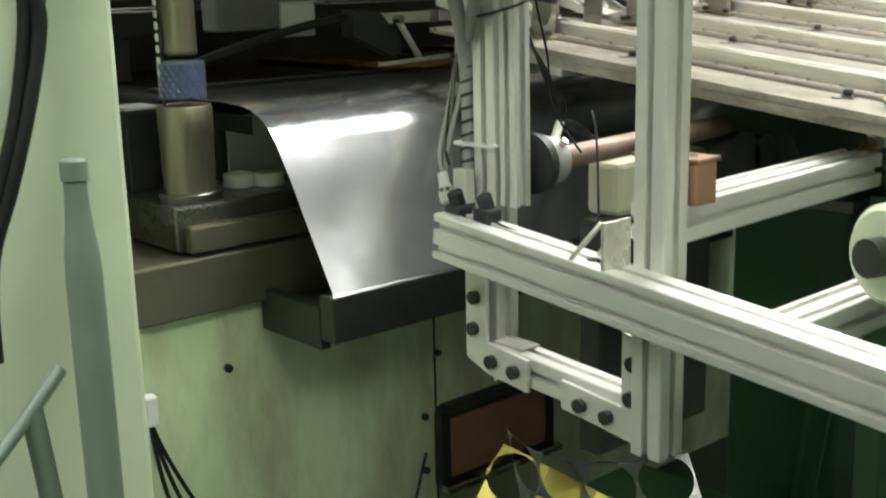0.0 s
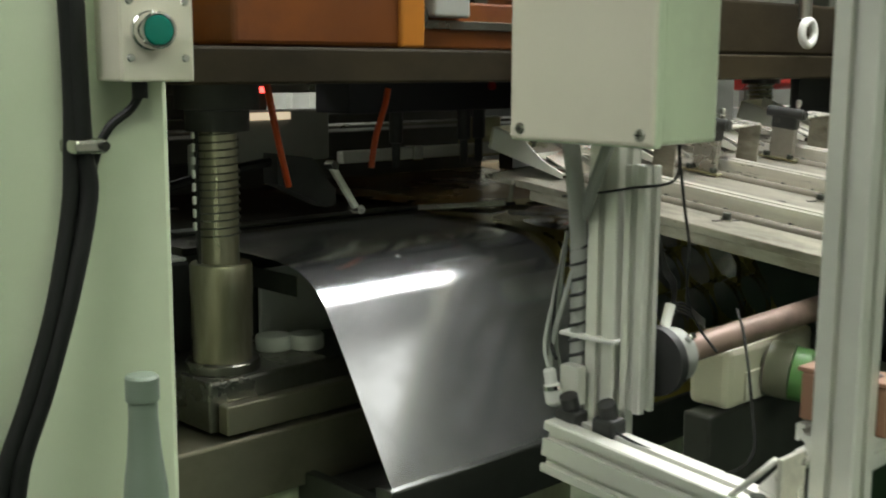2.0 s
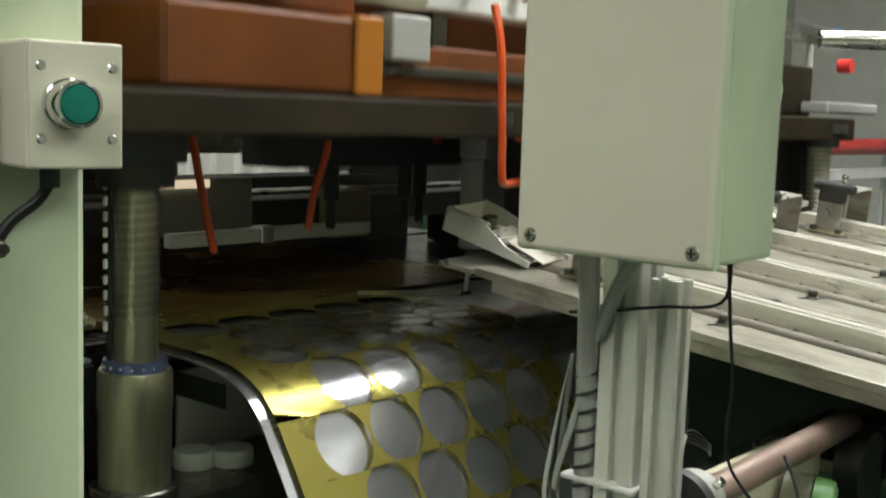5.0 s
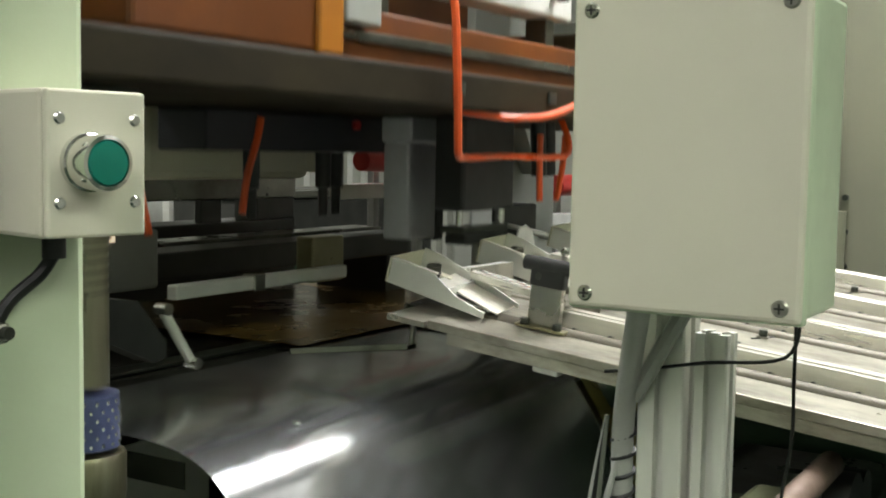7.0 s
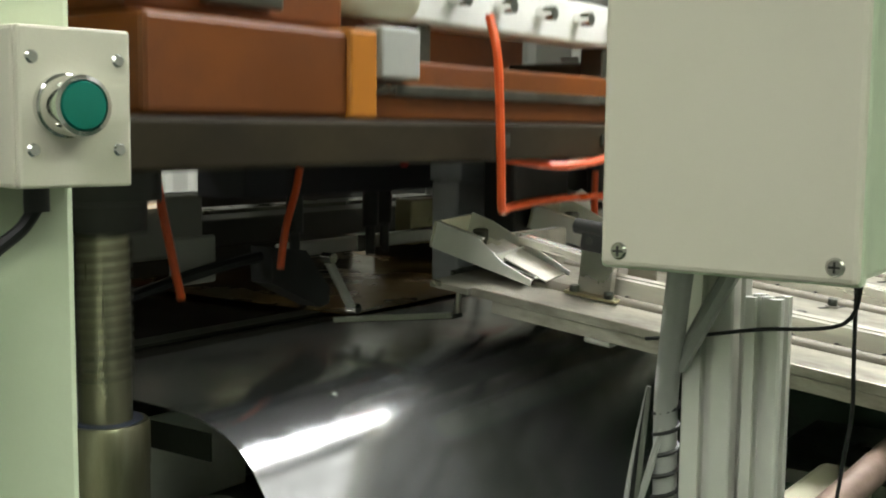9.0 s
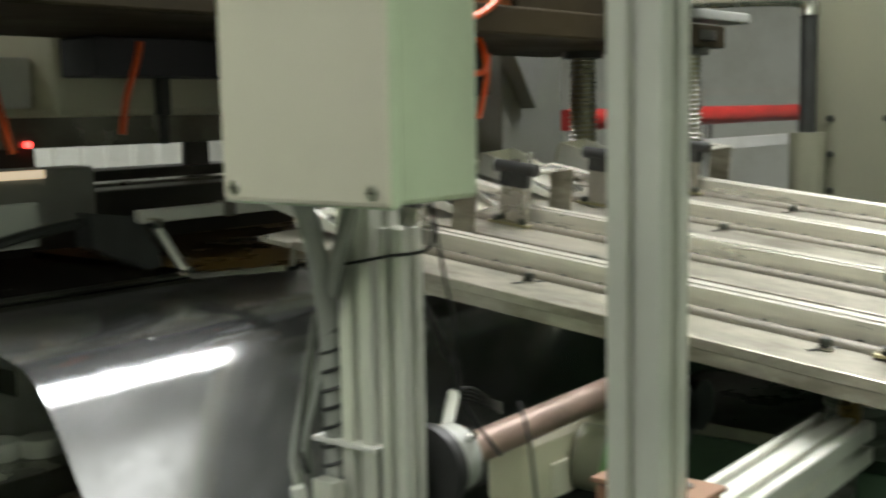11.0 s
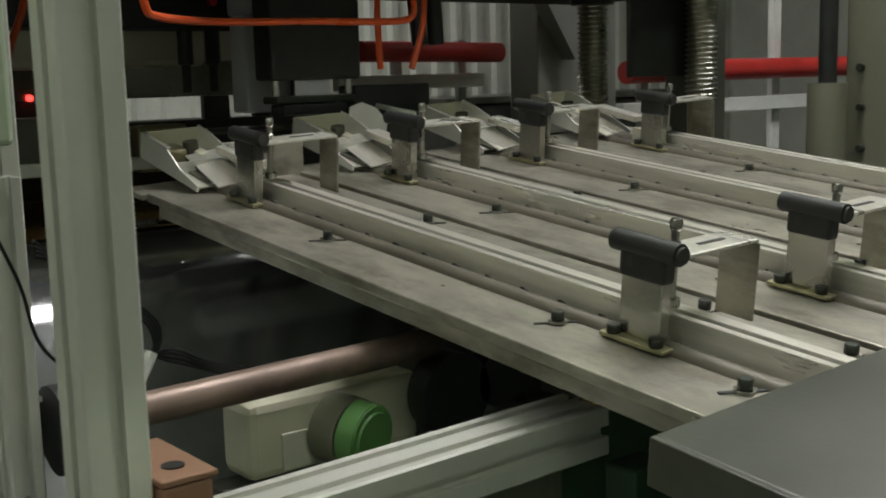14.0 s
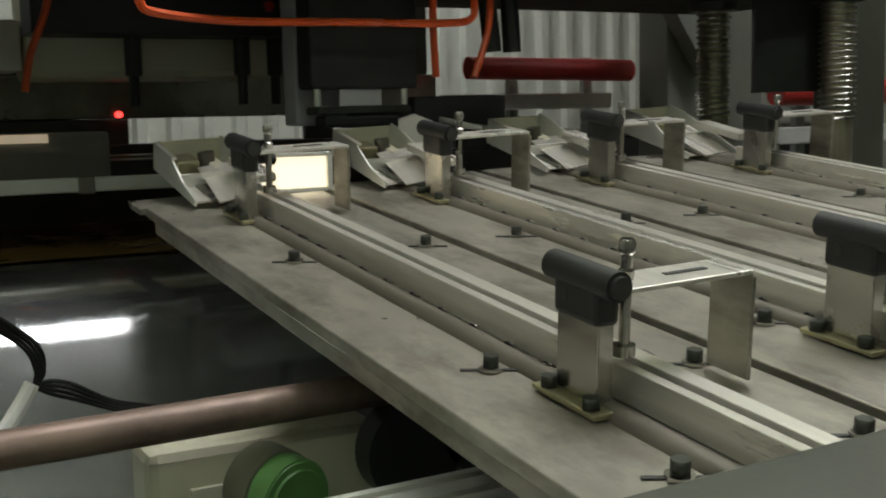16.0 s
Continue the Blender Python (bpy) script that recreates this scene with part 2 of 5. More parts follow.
def extrude_poly(bm, poly, p0, p1, side):
    """A 2D outline swept from p0 to p1; side: the direction of the outline's first axis."""
    p0, p1 = Vector(p0), Vector(p1)
    d = (p1 - p0).normalized()
    s = Vector(side)
    s = (s - s.dot(d) * d).normalized()
    w = d.cross(s)
    a = [bm.verts.new(p0 + s * x + w * y) for x, y in poly]
    b = [bm.verts.new(p1 + s * x + w * y) for x, y in poly]
    k = len(poly)
    for i in range(k):
        bm.faces.new((a[i], a[(i + 1) % k], b[(i + 1) % k], b[i]))
    bm.faces.new(a[::-1])
    bm.faces.new(b)
    return bm


def slot_outline(w, h, nw=1, nh=1, gap=0.010, deep=0.010, cut=0.0015):
    """The outline of an extruded profile, with nw grooves in its w sides and nh in its h sides."""
    def side(length, half, k):
        pts = [(-length / 2 + cut, -half)]
        for i in range(k):
            c = -length / 2 + length * (i + 0.5) / k
            pts += [(c - gap / 2, -half), (c - gap / 2, -half + 0.004), (c - gap * 0.9, -half + 0.0045), (c - gap * 0.45, -half + deep),
                    (c + gap * 0.45, -half + deep), (c + gap * 0.9, -half + 0.0045), (c + gap / 2, -half + 0.004), (c + gap / 2, -half)]
        return pts + [(length / 2 - cut, -half)]
    out = []
    for turn, (length, half, k) in enumerate(((w, h / 2, nw), (h, w / 2, nh), (w, h / 2, nw), (h, w / 2, nh))):
        for x, y in side(length, half, k):
            for _ in range(turn):
                x, y = -y, x
            out.append((x, y))
    return out


def thing(name, label, category, at=(0, 0, 0), group="", kind="", m=None):
    ob = new(name)
    ob.empty_display_size = 0.05
    ob.matrix_basis = m if m is not None else Matrix.Translation(at)
    return tagged(ob, label, category, group, kind)


def base_of(ob):
    return ob.matrix_basis if ob.parent is None else base_of(ob.parent) @ ob.matrix_basis


def part(name, bm, material, parent, label="", local=False):
    """A bmesh as one mesh under a thing. Its vertices are in the world, unless local."""
    me = bpy.data.meshes.new(name)
    bmesh.ops.recalc_face_normals(bm, faces=bm.faces)
    for e in bm.edges:
        if len(e.link_faces) == 2 and e.calc_face_angle(0.0) > radians(38):
            e.smooth = False
    if not local:
        bmesh.ops.transform(bm, matrix=base_of(parent).inverted(), verts=bm.verts)
    bm.to_mesh(me)
    bm.free()
    me.materials.append(M[material])
    ob = new(name, me)
    ob.parent = parent
    if label:
        ob["label"] = label
    return ob


def solid(name, bm, material, label="", category="", kind="", group=""):
    """A bmesh in the world as one top-level mesh."""
    me = bpy.data.meshes.new(name)
    bmesh.ops.recalc_face_normals(bm, faces=bm.faces)
    bm.to_mesh(me)
    bm.free()
    me.materials.append(M[material])
    return tagged(new(name, me), label, category, group, kind)


def B():
    return bmesh.new()


# ---- hall ----
solid("floor", bx(B(), -4, 7, -4, 8, -0.1, 0), "floor", "dark green painted concrete floor", "floor", "structure")
solid("wall_south", bx(B(), -4.1, 7.1, -4.1, -4, 0, 5), "wall", "pale plaster hall wall", "wall", "structure")
solid("wall_west", bx(B(), -4.1, -4, -4, 8, 0, 5), "wall", "pale plaster hall wall", "wall", "structure")
solid("wall_east", bx(B(), 7, 7.1, -4, 8, 0, 5), "wall", "pale plaster hall wall", "wall", "structure")
solid("ceiling", bx(B(), -4.1, 7.1, -4.1, 8.1, 5, 5.1), "wall", "pale hall ceiling", "ceiling", "structure")


def corrugated_wall():
    bm = B()
    x, k = -4.0, 0
    pts = []
    while x < 7.0:
        pts += [(x, 0.0), (x + 0.07, 0.0), (x + 0.085, 0.03), (x + 0.125, 0.03)]
        x += 0.14
    a = [bm.verts.new((p[0], 5.0 - p[1], 0)) for p in pts]
    b = [bm.verts.new((p[0], 5.0 - p[1], 5)) for p in pts]
    for i in range(len(pts) - 1):
        bm.faces.new((a[i], a[i + 1], b[i + 1], b[i]))
    solid("wall_north", bm, "wall", "pale corrugated metal hall wall", "wall", "structure")


corrugated_wall()


def ceiling_lamp(x, y, z, length, tube="lamp", half=0.16):
    t = thing("ceiling_light", "lit white ceiling light out of view", "lamp", (x, y, z), group="ceiling lights")
    hx, hy = length / 2, half
    part("housing", bx(B(), x - hx, x + hx, y - hy, y + hy, z + 0.012, z + 0.08, 0.006), "white", t)
    part("diffuser", bx(B(), x - hx + 0.02, x + hx - 0.02, y - hy + 0.02, y + hy - 0.02, z, z + 0.011), tube, t, "glowing white diffuser")
    for s in (-0.6, 0.6):
        part("rod", cy(B(), (x + s * hx, y, z + 0.08), (x + s * hx, y, 5.0), 0.006, n=6), "white", t)


ceiling_lamp(2.50, 1.08, 2.95, 2.3, "main_lamp", 0.40)
# unseen greenish fill, added for the green tone of shaded faces
ceiling_lamp(0.3, -1.4, 2.95, 2.2, "green_fill", 0.5)
# unseen fill, added to brighten faces turned to the left
ceiling_lamp(-1.4, 0.9, 2.95, 1.8, "side_fill", 0.4)
# added behind the press to brighten the far wall
ceiling_lamp(2.6, 4.0, 2.95, 1.5)
# unseen dim panels, added for the soft sheen reflected in the apron
ceiling_lamp(3.6, -1.2, 2.95, 2.6, "sheen_fill", 0.7)
ceiling_lamp(3.6, -3.0, 2.95, 2.6, "sheen_fill", 0.6)
# unseen light, added to brighten the gear housing's left face
ceiling_lamp(-0.5, 3.7, 2.95, 1.5, "rear_fill")

# ---- press: frame, bed, ram ----


PRESS = thing("mechanical_press", "green and cream mechanical press with a worn base", "press", (1.6, 1.9, 0))


def press_column(x0, x1, y0, y1, material, label):
    return part("side_frame", bx(B(), x0, x1, y0, y1, 0, 2.6, 0.006), material, PRESS, label)


TURN = Matrix.Translation((0.608, 1.479, 0)) @ Matrix.Rotation(radians(-13), 4, "Z") @ Matrix.Translation((-0.608, -1.479, 0))
bm = bx(B(), 0.06, 0.608, 1.479, 2.3, 0, 2.6, 0.006)
bmesh.ops.transform(bm, matrix=TURN, verts=bm.verts)
left_col = part("side_frame", bm, "green", PRESS, "light green painted press side frame with a hose clipped to it")
# a raised guard panel on the side frame
bm = bx(B(), 0.02, 0.385, 1.452, 1.475, 0.62, 2.3, 0.012)
bmesh.ops.transform(bm, matrix=TURN, verts=bm.verts)
part("guard_panel", bm, "green", left_col, "raised light green guard panel")
right_col = press_column(2.65, 2.70, 1.215, 1.43, "dim_cream", "cream painted press side frame with bolts")
for by, bz in ((1.278, 1.191), (1.395, 1.192), (1.393, 1.117), (1.392, 1.04)):
    part("bolt", cy(B(), (2.65, by, bz), (2.638, by, bz), 0.007, n=8), "blackened", right_col)
part("edge_strip", bx(B(), 2.632, 2.649, 1.218, 1.224, 0.6, 2.2, 0.001), "grey", right_col)
# unseen crown, added to keep lamp light off the ram
part("crown", bx(B(), 0.614, 2.648, 1.62, 2.3, 1.80, 2.59, 0.01), "green", PRESS)


def press_bed():
    t = PRESS
    part("base", bx(B(), 0.614, 2.448, 1.70, 2.5, 0, 0.632, 0.005), "base_green", t)
    part("bolster", bx(B(), 0.614, 2.446, 1.672, 2.5, 0.636, 0.728, 0.004), "bolster", t, "thick dull steel bolster plate")
    part("seam", bx(B(), 1.303, 1.306, 1.697, 1.71, 0.02, 0.62), "dark", t)
    for bx_, bz in ((1.275, 0.33), (1.275, 0.22), (1.31, 0.53), (0.86, 0.53), (1.31, 0.45)):
        part("bolt", cy(B(), (bx_, 1.70, bz), (bx_, 1.692, bz), 0.007, n=8), "blackened", t)
    # recessed oil niche in the base front
    part("niche_rim", bx(B(), 1.30, 1.61, 1.684, 1.698, 0.165, 0.345, 0.02), "blackened", t)
    part("niche_tray", bx(B(), 1.325, 1.585, 1.678, 1.683, 0.195, 0.318, 0.004), "brown", t, "rust-brown oily niche")
    part("rail_under", bx(B(), 1.30, 1.62, 1.66, 1.684, 0.172, 0.186, 0.003), "steel", t)


press_bed()


def die_set():
    t = thing("die_shoe", "oily steel lower die shoe on the bolster", "die", (0.82, 1.72, 0.73))
    part("plate", bx(B(), 0.788, 2.55, 1.70, 2.3, 0.735, 0.806, 0.004), "oily", t)
    part("end_lug", bx(B(), 2.43, 2.55, 1.585, 1.698, 0.735, 0.806, 0.004), "oily", t)
    part("front_strip", bx(B(), 0.80, 2.40, 1.676, 1.699, 0.735, 0.776, 0.003), "bolster", t)
    part("inner_block", bx(B(), 0.96, 2.30, 1.86, 2.4, 0.807, 0.934, 0.004), "dark", t)
    return t


die_set()


def guide_bush(x, y):
    t = thing("guide_bush", "stained ground steel guide bush on the die shoe", "guide bush", (x, y, 0.8065))
    part("flange", lathe(B(), (x, y, 0.8065), ((0.052, 0), (0.052, 0.012), (0.05, 0.014))), "oily", t)
    part("sleeve", lathe(B(), (x, y, 0.8205), ((0.0415, 0), (0.0415, 0.03), (0.0425, 0.032), (0.0425, 0.09), (0.0435, 0.092), (0.0435, 0.133), (0.0415, 0.137))), "ground_post", t)


POSTS = ((0.850, 1.76, 1.14), (2.40, 1.85, 1.19), (2.49, 1.645, 1.19))
for gx, gy, gz in POSTS:
    guide_bush(gx, gy)


def bed_plate():
    t = thing("feed_bed", "dark polished feed bed behind the apron", "feed bed", (1.5, 2.0, 0.93))
    part("plate", bx(B(), 0.90, 2.40, 1.945, 2.75, 0.936, 0.95, 0.002), "bed", t)
    part("plate", bx(B(), 0.955, 2.40, 2.05, 2.09, 0.9515, 0.956, 0.001), "blackened", t)
    part("support", bx(B(), 1.0, 2.38, 2.42, 2.5, 0.73, 0.934, 0.003), "dark", t)


bed_plate()


def apron_profile():
    pts = [(1.99, 0.953), (1.86, 0.953), (1.76, 0.951), (1.715, 0.946), (1.685, 0.937), (1.662, 0.924), (1.642, 0.905), (1.626, 0.882), (1.60, 0.842), (1.56, 0.776), (1.52, 0.71), (1.498, 0.674)]
    return [(p.y, p.z) for p in smooth_path([(0, a, b) for a, b in pts], 5)]


def sheet(name, x0, x1, thick, nx=24):
    """A sheet bent along the apron's profile, from x0 to x1."""
    prof = apron_profile()
    bm = B()
    rows = []
    for i, (y, z) in enumerate(prof):
        a, b = prof[max(i - 1, 0)], prof[min(i + 1, len(prof) - 1)]
        d = Vector((0, b[0] - a[0], b[1] - a[1])).normalized()
        nrm = Vector((0, d.z, -d.y))
        if nrm.z < 0:
            nrm = -nrm
        rows.append((Vector((0, y, z)), nrm))
    top = [[bm.verts.new((x0 + (x1 - x0) * j / nx, p.y, p.z)) for j in range(nx + 1)] for p, nv in rows]
    low = [[bm.verts.new((x0 + (x1 - x0) * j / nx, (p - nv * thick).y, (p - nv * thick).z)) for j in range(nx + 1)] for p, nv in rows]
    for g, flip in ((top, 0), (low, 1)):
        for r0, r1 in zip(g, g[1:]):
            for j in range(nx):
                f = bm.faces.new((r0[j], r0[j + 1], r1[j + 1], r1[j]) if not flip else (r0[j], r1[j], r1[j + 1], r0[j + 1]))
                f.smooth = True
    for r0, r1, s0, s1 in zip(top, top[1:], low, low[1:]):
        bm.faces.new((r0[0], r1[0], s1[0], s0[0]))
        bm.faces.new((r0[-1], s0[-1], s1[-1], r1[-1]))
    for j in range(nx):
        bm.faces.new((top[0][j], low[0][j], low[0][j + 1], top[0][j + 1]))
        bm.faces.new((top[-1][j], top[-1][j + 1], low[-1][j + 1], low[-1][j]))
    return bm


def apron():
    t = thing("scrap_apron", "polished tinplate apron bent over the bed's front edge", "chute", (1.5, 1.6, 0.68))
    part("sheet", sheet("sheet", 0.937, 2.27, 0.0012), "tin", t)
    part("rivet", lathe(B(), (1.125, 1.698, 0.9425), ((0.006, 0), (0.005, 0.002), (0.002, 0.003)), 12), "chrome", t)
    part("back_strip", bx(B(), 0.934, 0.936, 1.70, 1.9, 0.905, 0.935), "blackened", t)
    return t


apron()


def apron_bar():
    t = thing("support_bar", "black steel bar under the apron's lower edge", "bar", (1.4, 1.55, 0.6))
    part("bar", bx(B(), 0.925, 1.95, 1.485, 1.52, 0.602, 0.676, 0.003), "blackened", t)
    part("end_plate", bx(B(), 0.925, 0.945, 1.522, 1.69, 0.585, 0.655, 0.003), "blackened", t)
    part("back", bx(B(), 0.947, 1.95, 1.60, 1.695, 0.58, 0.634, 0.003), "dark", t)


apron_bar()

for cx, cyy in ((0.965, 1.80), (1.008, 1.775)):
    t = thing("round_cap", "pale round plastic cap on the die shoe", "cap", (cx, cyy, 0.806), group="round caps")
    part("cap", lathe(B(), (cx, cyy, 0.8065), ((0.026, 0), (0.027, 0.002), (0.027, 0.019), (0.025, 0.022)), 28), "white", t)

# a small grey box beside the guide bush
t = thing("sensor_box", "black sensor box with a bright top beside the bush", "sensor", (0.835, 1.90, 0.806))
part("body", bx(B(), 0.80, 0.868, 1.87, 1.94, 0.807, 0.942, 0.004), "black", t)
part("top", bx(B(), 0.803, 0.865, 1.873, 1.937, 0.9425, 0.948, 0.002), "white", t)


def ram():
    """The moving upper die with the press slide; its origin is the underside of the plate at the lowest stroke."""
    t = thing("press_ram", "orange press slide with a steel upper die plate and air hoses", "press slide", (1.6, 1.9, 1.205))
    part("die_plate", bx(B(), 0.70, 2.575, 1.60, 2.06, 1.205, 1.252, 0.004), "ram_plate", t, "thick oily steel upper die plate")
    part("slide_step", bx(B(), 0.79, 1.085, 1.625, 2.06, 1.254, 1.345, 0.006), "orange", t)
    part("corner_post", bx(B(), 1.062, 1.1085, 1.6195, 1.6595, 1.2535, 1.348, 0.004), "amber", t, "amber painted corner of the slide")
    part("slide_body", bx(B(), 0.80, 1.10, 1.66, 2.06, 1.347, 1.80, 0.008), "orange", t)
    part("cover_box", bx(B(), 0.885, 0.99, 1.645, 1.658, 1.36, 1.47, 0.004), "oily", t)
    part("knob", cy(B(), (0.825, 1.66, 1.375), (0.825, 1.645, 1.375), 0.012, n=14), "dark", t)
    part("slide_bar", bx(B(), 1.09, 1.90, 1.68, 2.06, 1.254, 1.325, 0.004), "orange", t)
    part("slide_end", bx(B(), 1.902, 2.50, 1.67, 2.06, 1.254, 1.36, 0.006), "ram_plate", t)
    part("slide_back", bx(B(), 1.11, 1.95, 1.95, 2.06, 1.327, 1.80, 0.004), "orange", t)
    part("edge_strip", bx(B(), 1.087, 1.899, 1.672, 1.678, 1.283, 1.296, 0.001), "oily", t)
    part("valve_block", bx(B(), 1.16, 1.235, 1.655, 1.70, 1.30, 1.36, 0.004), "grey", t)
    part("valve_cylinder", cy(B(), (1.10, 1.69, 1.40), (1.24, 1.69, 1.40), 0.03, n=20), "cream", t, "cream round valve cylinder")
    part("manifold", bx(B(), 1.25, 1.88, 1.70, 1.76, 1.375, 1.44, 0.006), "white", t)
    for mx in (1.30, 1.80):
        part("manifold_foot", bx(B(), mx, mx + 0.03, 1.71, 1.75, 1.3255, 1.3745, 0.002), "oily", t)
    for k in range(5):
        part("fitting", cy(B(), (1.36 + 0.11 * k, 1.70, 1.41), (1.36 + 0.11 * k, 1.672, 1.41), 0.010, n=10), "chrome", t)
    part("valve_head", bx(B(), 1.36, 1.40, 1.70, 1.75, 1.441, 1.50, 0.004), "black", t)
    part("plug", cy(B(), (1.125, 1.671, 1.30), (1.125, 1.655, 1.30), 0.022, n=18), "blackened", t)
    bm = B()
    extrude_poly(bm, [(-0.068, 0), (0.068, 0), (0.068, 0.16), (-0.068, 0.16)], (2.487, 1.749, 1.043), (2.472, 1.724, 1.043), (0.86, -0.51, 0))
    part("hanging_panel", bm, "black", t, "black panel between the guide posts")
    part("end_rail", bx(B(), 2.42, 2.70, 1.60, 1.66, 1.262, 1.285, 0.004), "grey", t)
    part("hydraulic_pipe", cy(B(), (2.12, 1.70, 1.43), (2.60, 1.68, 1.43), 0.02, n=14), "steel", t)
    part("hydraulic_pipe", cy(B(), (2.52, 1.69, 1.32), (2.52, 1.69, 1.41), 0.007, n=10), "white", t)
    part("valve_knob", cy(B(), (2.66, 1.68, 1.37), (2.66, 1.65, 1.37), 0.016, n=14), "red", t)
    part("valve_coupling", cy(B(), (2.62, 1.69, 1.43), (2.66, 1.69, 1.44), 0.015, n=12), "bluepl", t)
    # guide posts with springs and collars
    for gx, gy, gz in POSTS:
        part("collar", lathe(B(), (gx, gy, gz), ((0.044, 0), (0.044, 0.028), (0.058, 0.03), (0.058, 1.2035 - gz + 0.001 if gz < 1.18 else 0.05))), "dark", t)
        part("guide_post", cy(B(), (gx, gy, 0.90), (gx, gy, gz), 0.0265, n=28), "ground_post", t, "ground steel guide post")
        part("spring", helix(B(), (gx, gy), 0.0295 if gx > 2 else 0.0285, 0.99, gz, 20 if gx > 2 else 14, 0.0020 if gx > 2 else 0.0014), "steel" if gx > 2 else "oily", t, "coil spring")
    # hanging tools
    part("tool_slab", bx(B(), 1.247, 1.73, 1.96, 2.055, 1.145, 1.204, 0.003), "slab", t, "dark blue-grey tool slab")
    part("slab_bolt", cy(B(), (1.60, 1.96, 1.19), (1.60, 1.952, 1.19), 0.008, n=10), "red", t)
    part("punch_holder", bx(B(), 1.598, 1.682, 1.85, 1.90, 1.005, 1.162, 0.004), "lilac", t, "satin grey punch holder")
    part("punch_head", bx(B(), 1.598, 1.70, 1.845, 1.905, 1.163, 1.204, 0.004), "lilac", t)
    part("punch_guard", bx(B(), 1.684, 1.708, 1.85, 1.89, 1.0, 1.135, 0.003), "black", t)
    for qx, qy in ((1.40, 2.01), (1.568, 2.0), (1.63, 2.02)):
        part("punch", lathe(B(), (qx, qy, 1.04), ((0.008, 0), (0.008, 0.045), (0.013, 0.047), (0.013, 0.1045)), 14), "black", t)
    part("tool_box", bx(B(), 1.578, 1.745, 1.735, 1.79, 1.056, 1.204, 0.006), "black", t)
    part("tool_base", bx(B(), 1.588, 1.735, 1.74, 1.785, 1.020, 1.032, 0.003), "blackened", t)
    part("tool_foot", bx(B(), 1.60, 1.72, 1.742, 1.783, 1.002, 1.019, 0.004), "black", t)
    for qx in (1.592, 1.728):
        part("tool_column", cy(B(), (qx, 1.75, 1.033), (qx, 1.75, 1.056), 0.006, n=10), "chrome", t)
    part("tool_label", bx(B(), 1.625, 1.690, 1.7465, 1.7495, 1.0325, 1.0555), "lilac", t, "pale sensor face")
    # orange air hoses
    def hose(*pts):
        part("air_hose", tube(B(), pts, 0.0055), "tube", t, "orange air hose")
    hose((1.010, 1.87, 1.21), (1.018, 1.87, 1.17), (1.032, 1.87, 1.11), (1.05, 1.87, 1.04))
    hose((1.258, 1.87, 1.19), (1.25, 1.87, 1.16), (1.23, 1.87, 1.11), (1.22, 1.87, 1.06))
    hose((1.297, 1.600, 1.38), (1.298, 1.588, 1.33), (1.299, 1.584, 1.26), (1.303, 1.584, 1.20), (1.310, 1.587, 1.155), (1.335, 1.600, 1.143), (1.45, 1.655, 1.140), (1.60, 1.675, 1.143), (1.74, 1.665, 1.143), (1.79, 1.66, 1.149), (1.80, 1.665, 1.175), (1.80, 1.68, 1.21))
    hose((1.42, 1.65, 1.205), (1.45, 1.61, 1.198), (1.48, 1.586, 1.197), (1.56, 1.584, 1.203), (1.65, 1.584, 1.222), (1.72, 1.584, 1.252), (1.76, 1.59, 1.30), (1.77, 1.62, 1.37))
    for kx in (1.33, 1.60):
        part("hose_clamp", bx(B(), kx - 0.012, kx + 0.012, 1.5955, 1.5995, 1.222, 1.238, 0.001), "blackened", t)
    hose((1.748, 1.69, 1.18), (1.747, 1.69, 1.14), (1.75, 1.69, 1.07))
    hose((1.842, 1.69, 1.18), (1.835, 1.69, 1.13), (1.812, 1.69, 1.07))
    for k in range(2):
        part("cable_plug", cy(B(), (1.885 + 0.035 * k, 1.76, 1.11), (1.875 + 0.04 * k, 1.76, 1.204), 0.014, n=12), "black", t)
    part("lifting_eye", tube(B(), [(2.136 + 0.024 * math.cos(a), 1.592, 1.297 + 0.024 * math.sin(a)) for a in (math.pi * q / 10 for q in range(21))], 0.0085, 10, 1), "white", t, "pale steel lifting eye")
    part("eye_shank", cy(B(), (2.136, 1.60, 1.325), (2.136, 1.60, 1.40), 0.013, n=12), "steel", t)
    return t


RAM = ram()
CAGES = []
for gx, gy, gz in POSTS:
    t = thing("ball_cage", "blue ball bearing cage round the guide post", "bearing cage", (gx, gy, 0.955), group="ball cages")
    part("sleeve", cy(B(), (gx, gy, 0.90), (gx, gy, 0.955), 0.0365, n=28), "blue", t)
    bm = B()
    for k in range(6):
        for j in range(18):
            a = 2 * math.pi * (j + 0.5 * (k % 2)) / 18
            p = Vector((gx + 0.0365 * math.cos(a), gy + 0.0365 * math.sin(a), 0.905 + k * 0.0088))
            bmesh.ops.create_icosphere(bm, subdivisions=1, radius=0.0022, matrix=Matrix.Translation(p))
    part("balls", bm, "chrome", t)["kind"] = "stuff"
    CAGES.append((t, gx, gy))

# white dashes on a black strip stand in for glints on the spring
t = thing("toothed_strip", "white dashes in place of glints on the coil spring", "rack", (0.818, 1.765, 0.80))
part("strip", bx(B(), 0.8195, 0.8225, 1.766, 1.772, 0.8065, 1.30), "black", t)
for k in range(17):
    part("tooth", bx(B(), 0.8130, 0.8185, 1.766, 1.770, 1.004 + 0.018 * k, 1.0155 + 0.018 * k, 0.0015), "white", t)

# ---- push button box, hose, standing rod ----


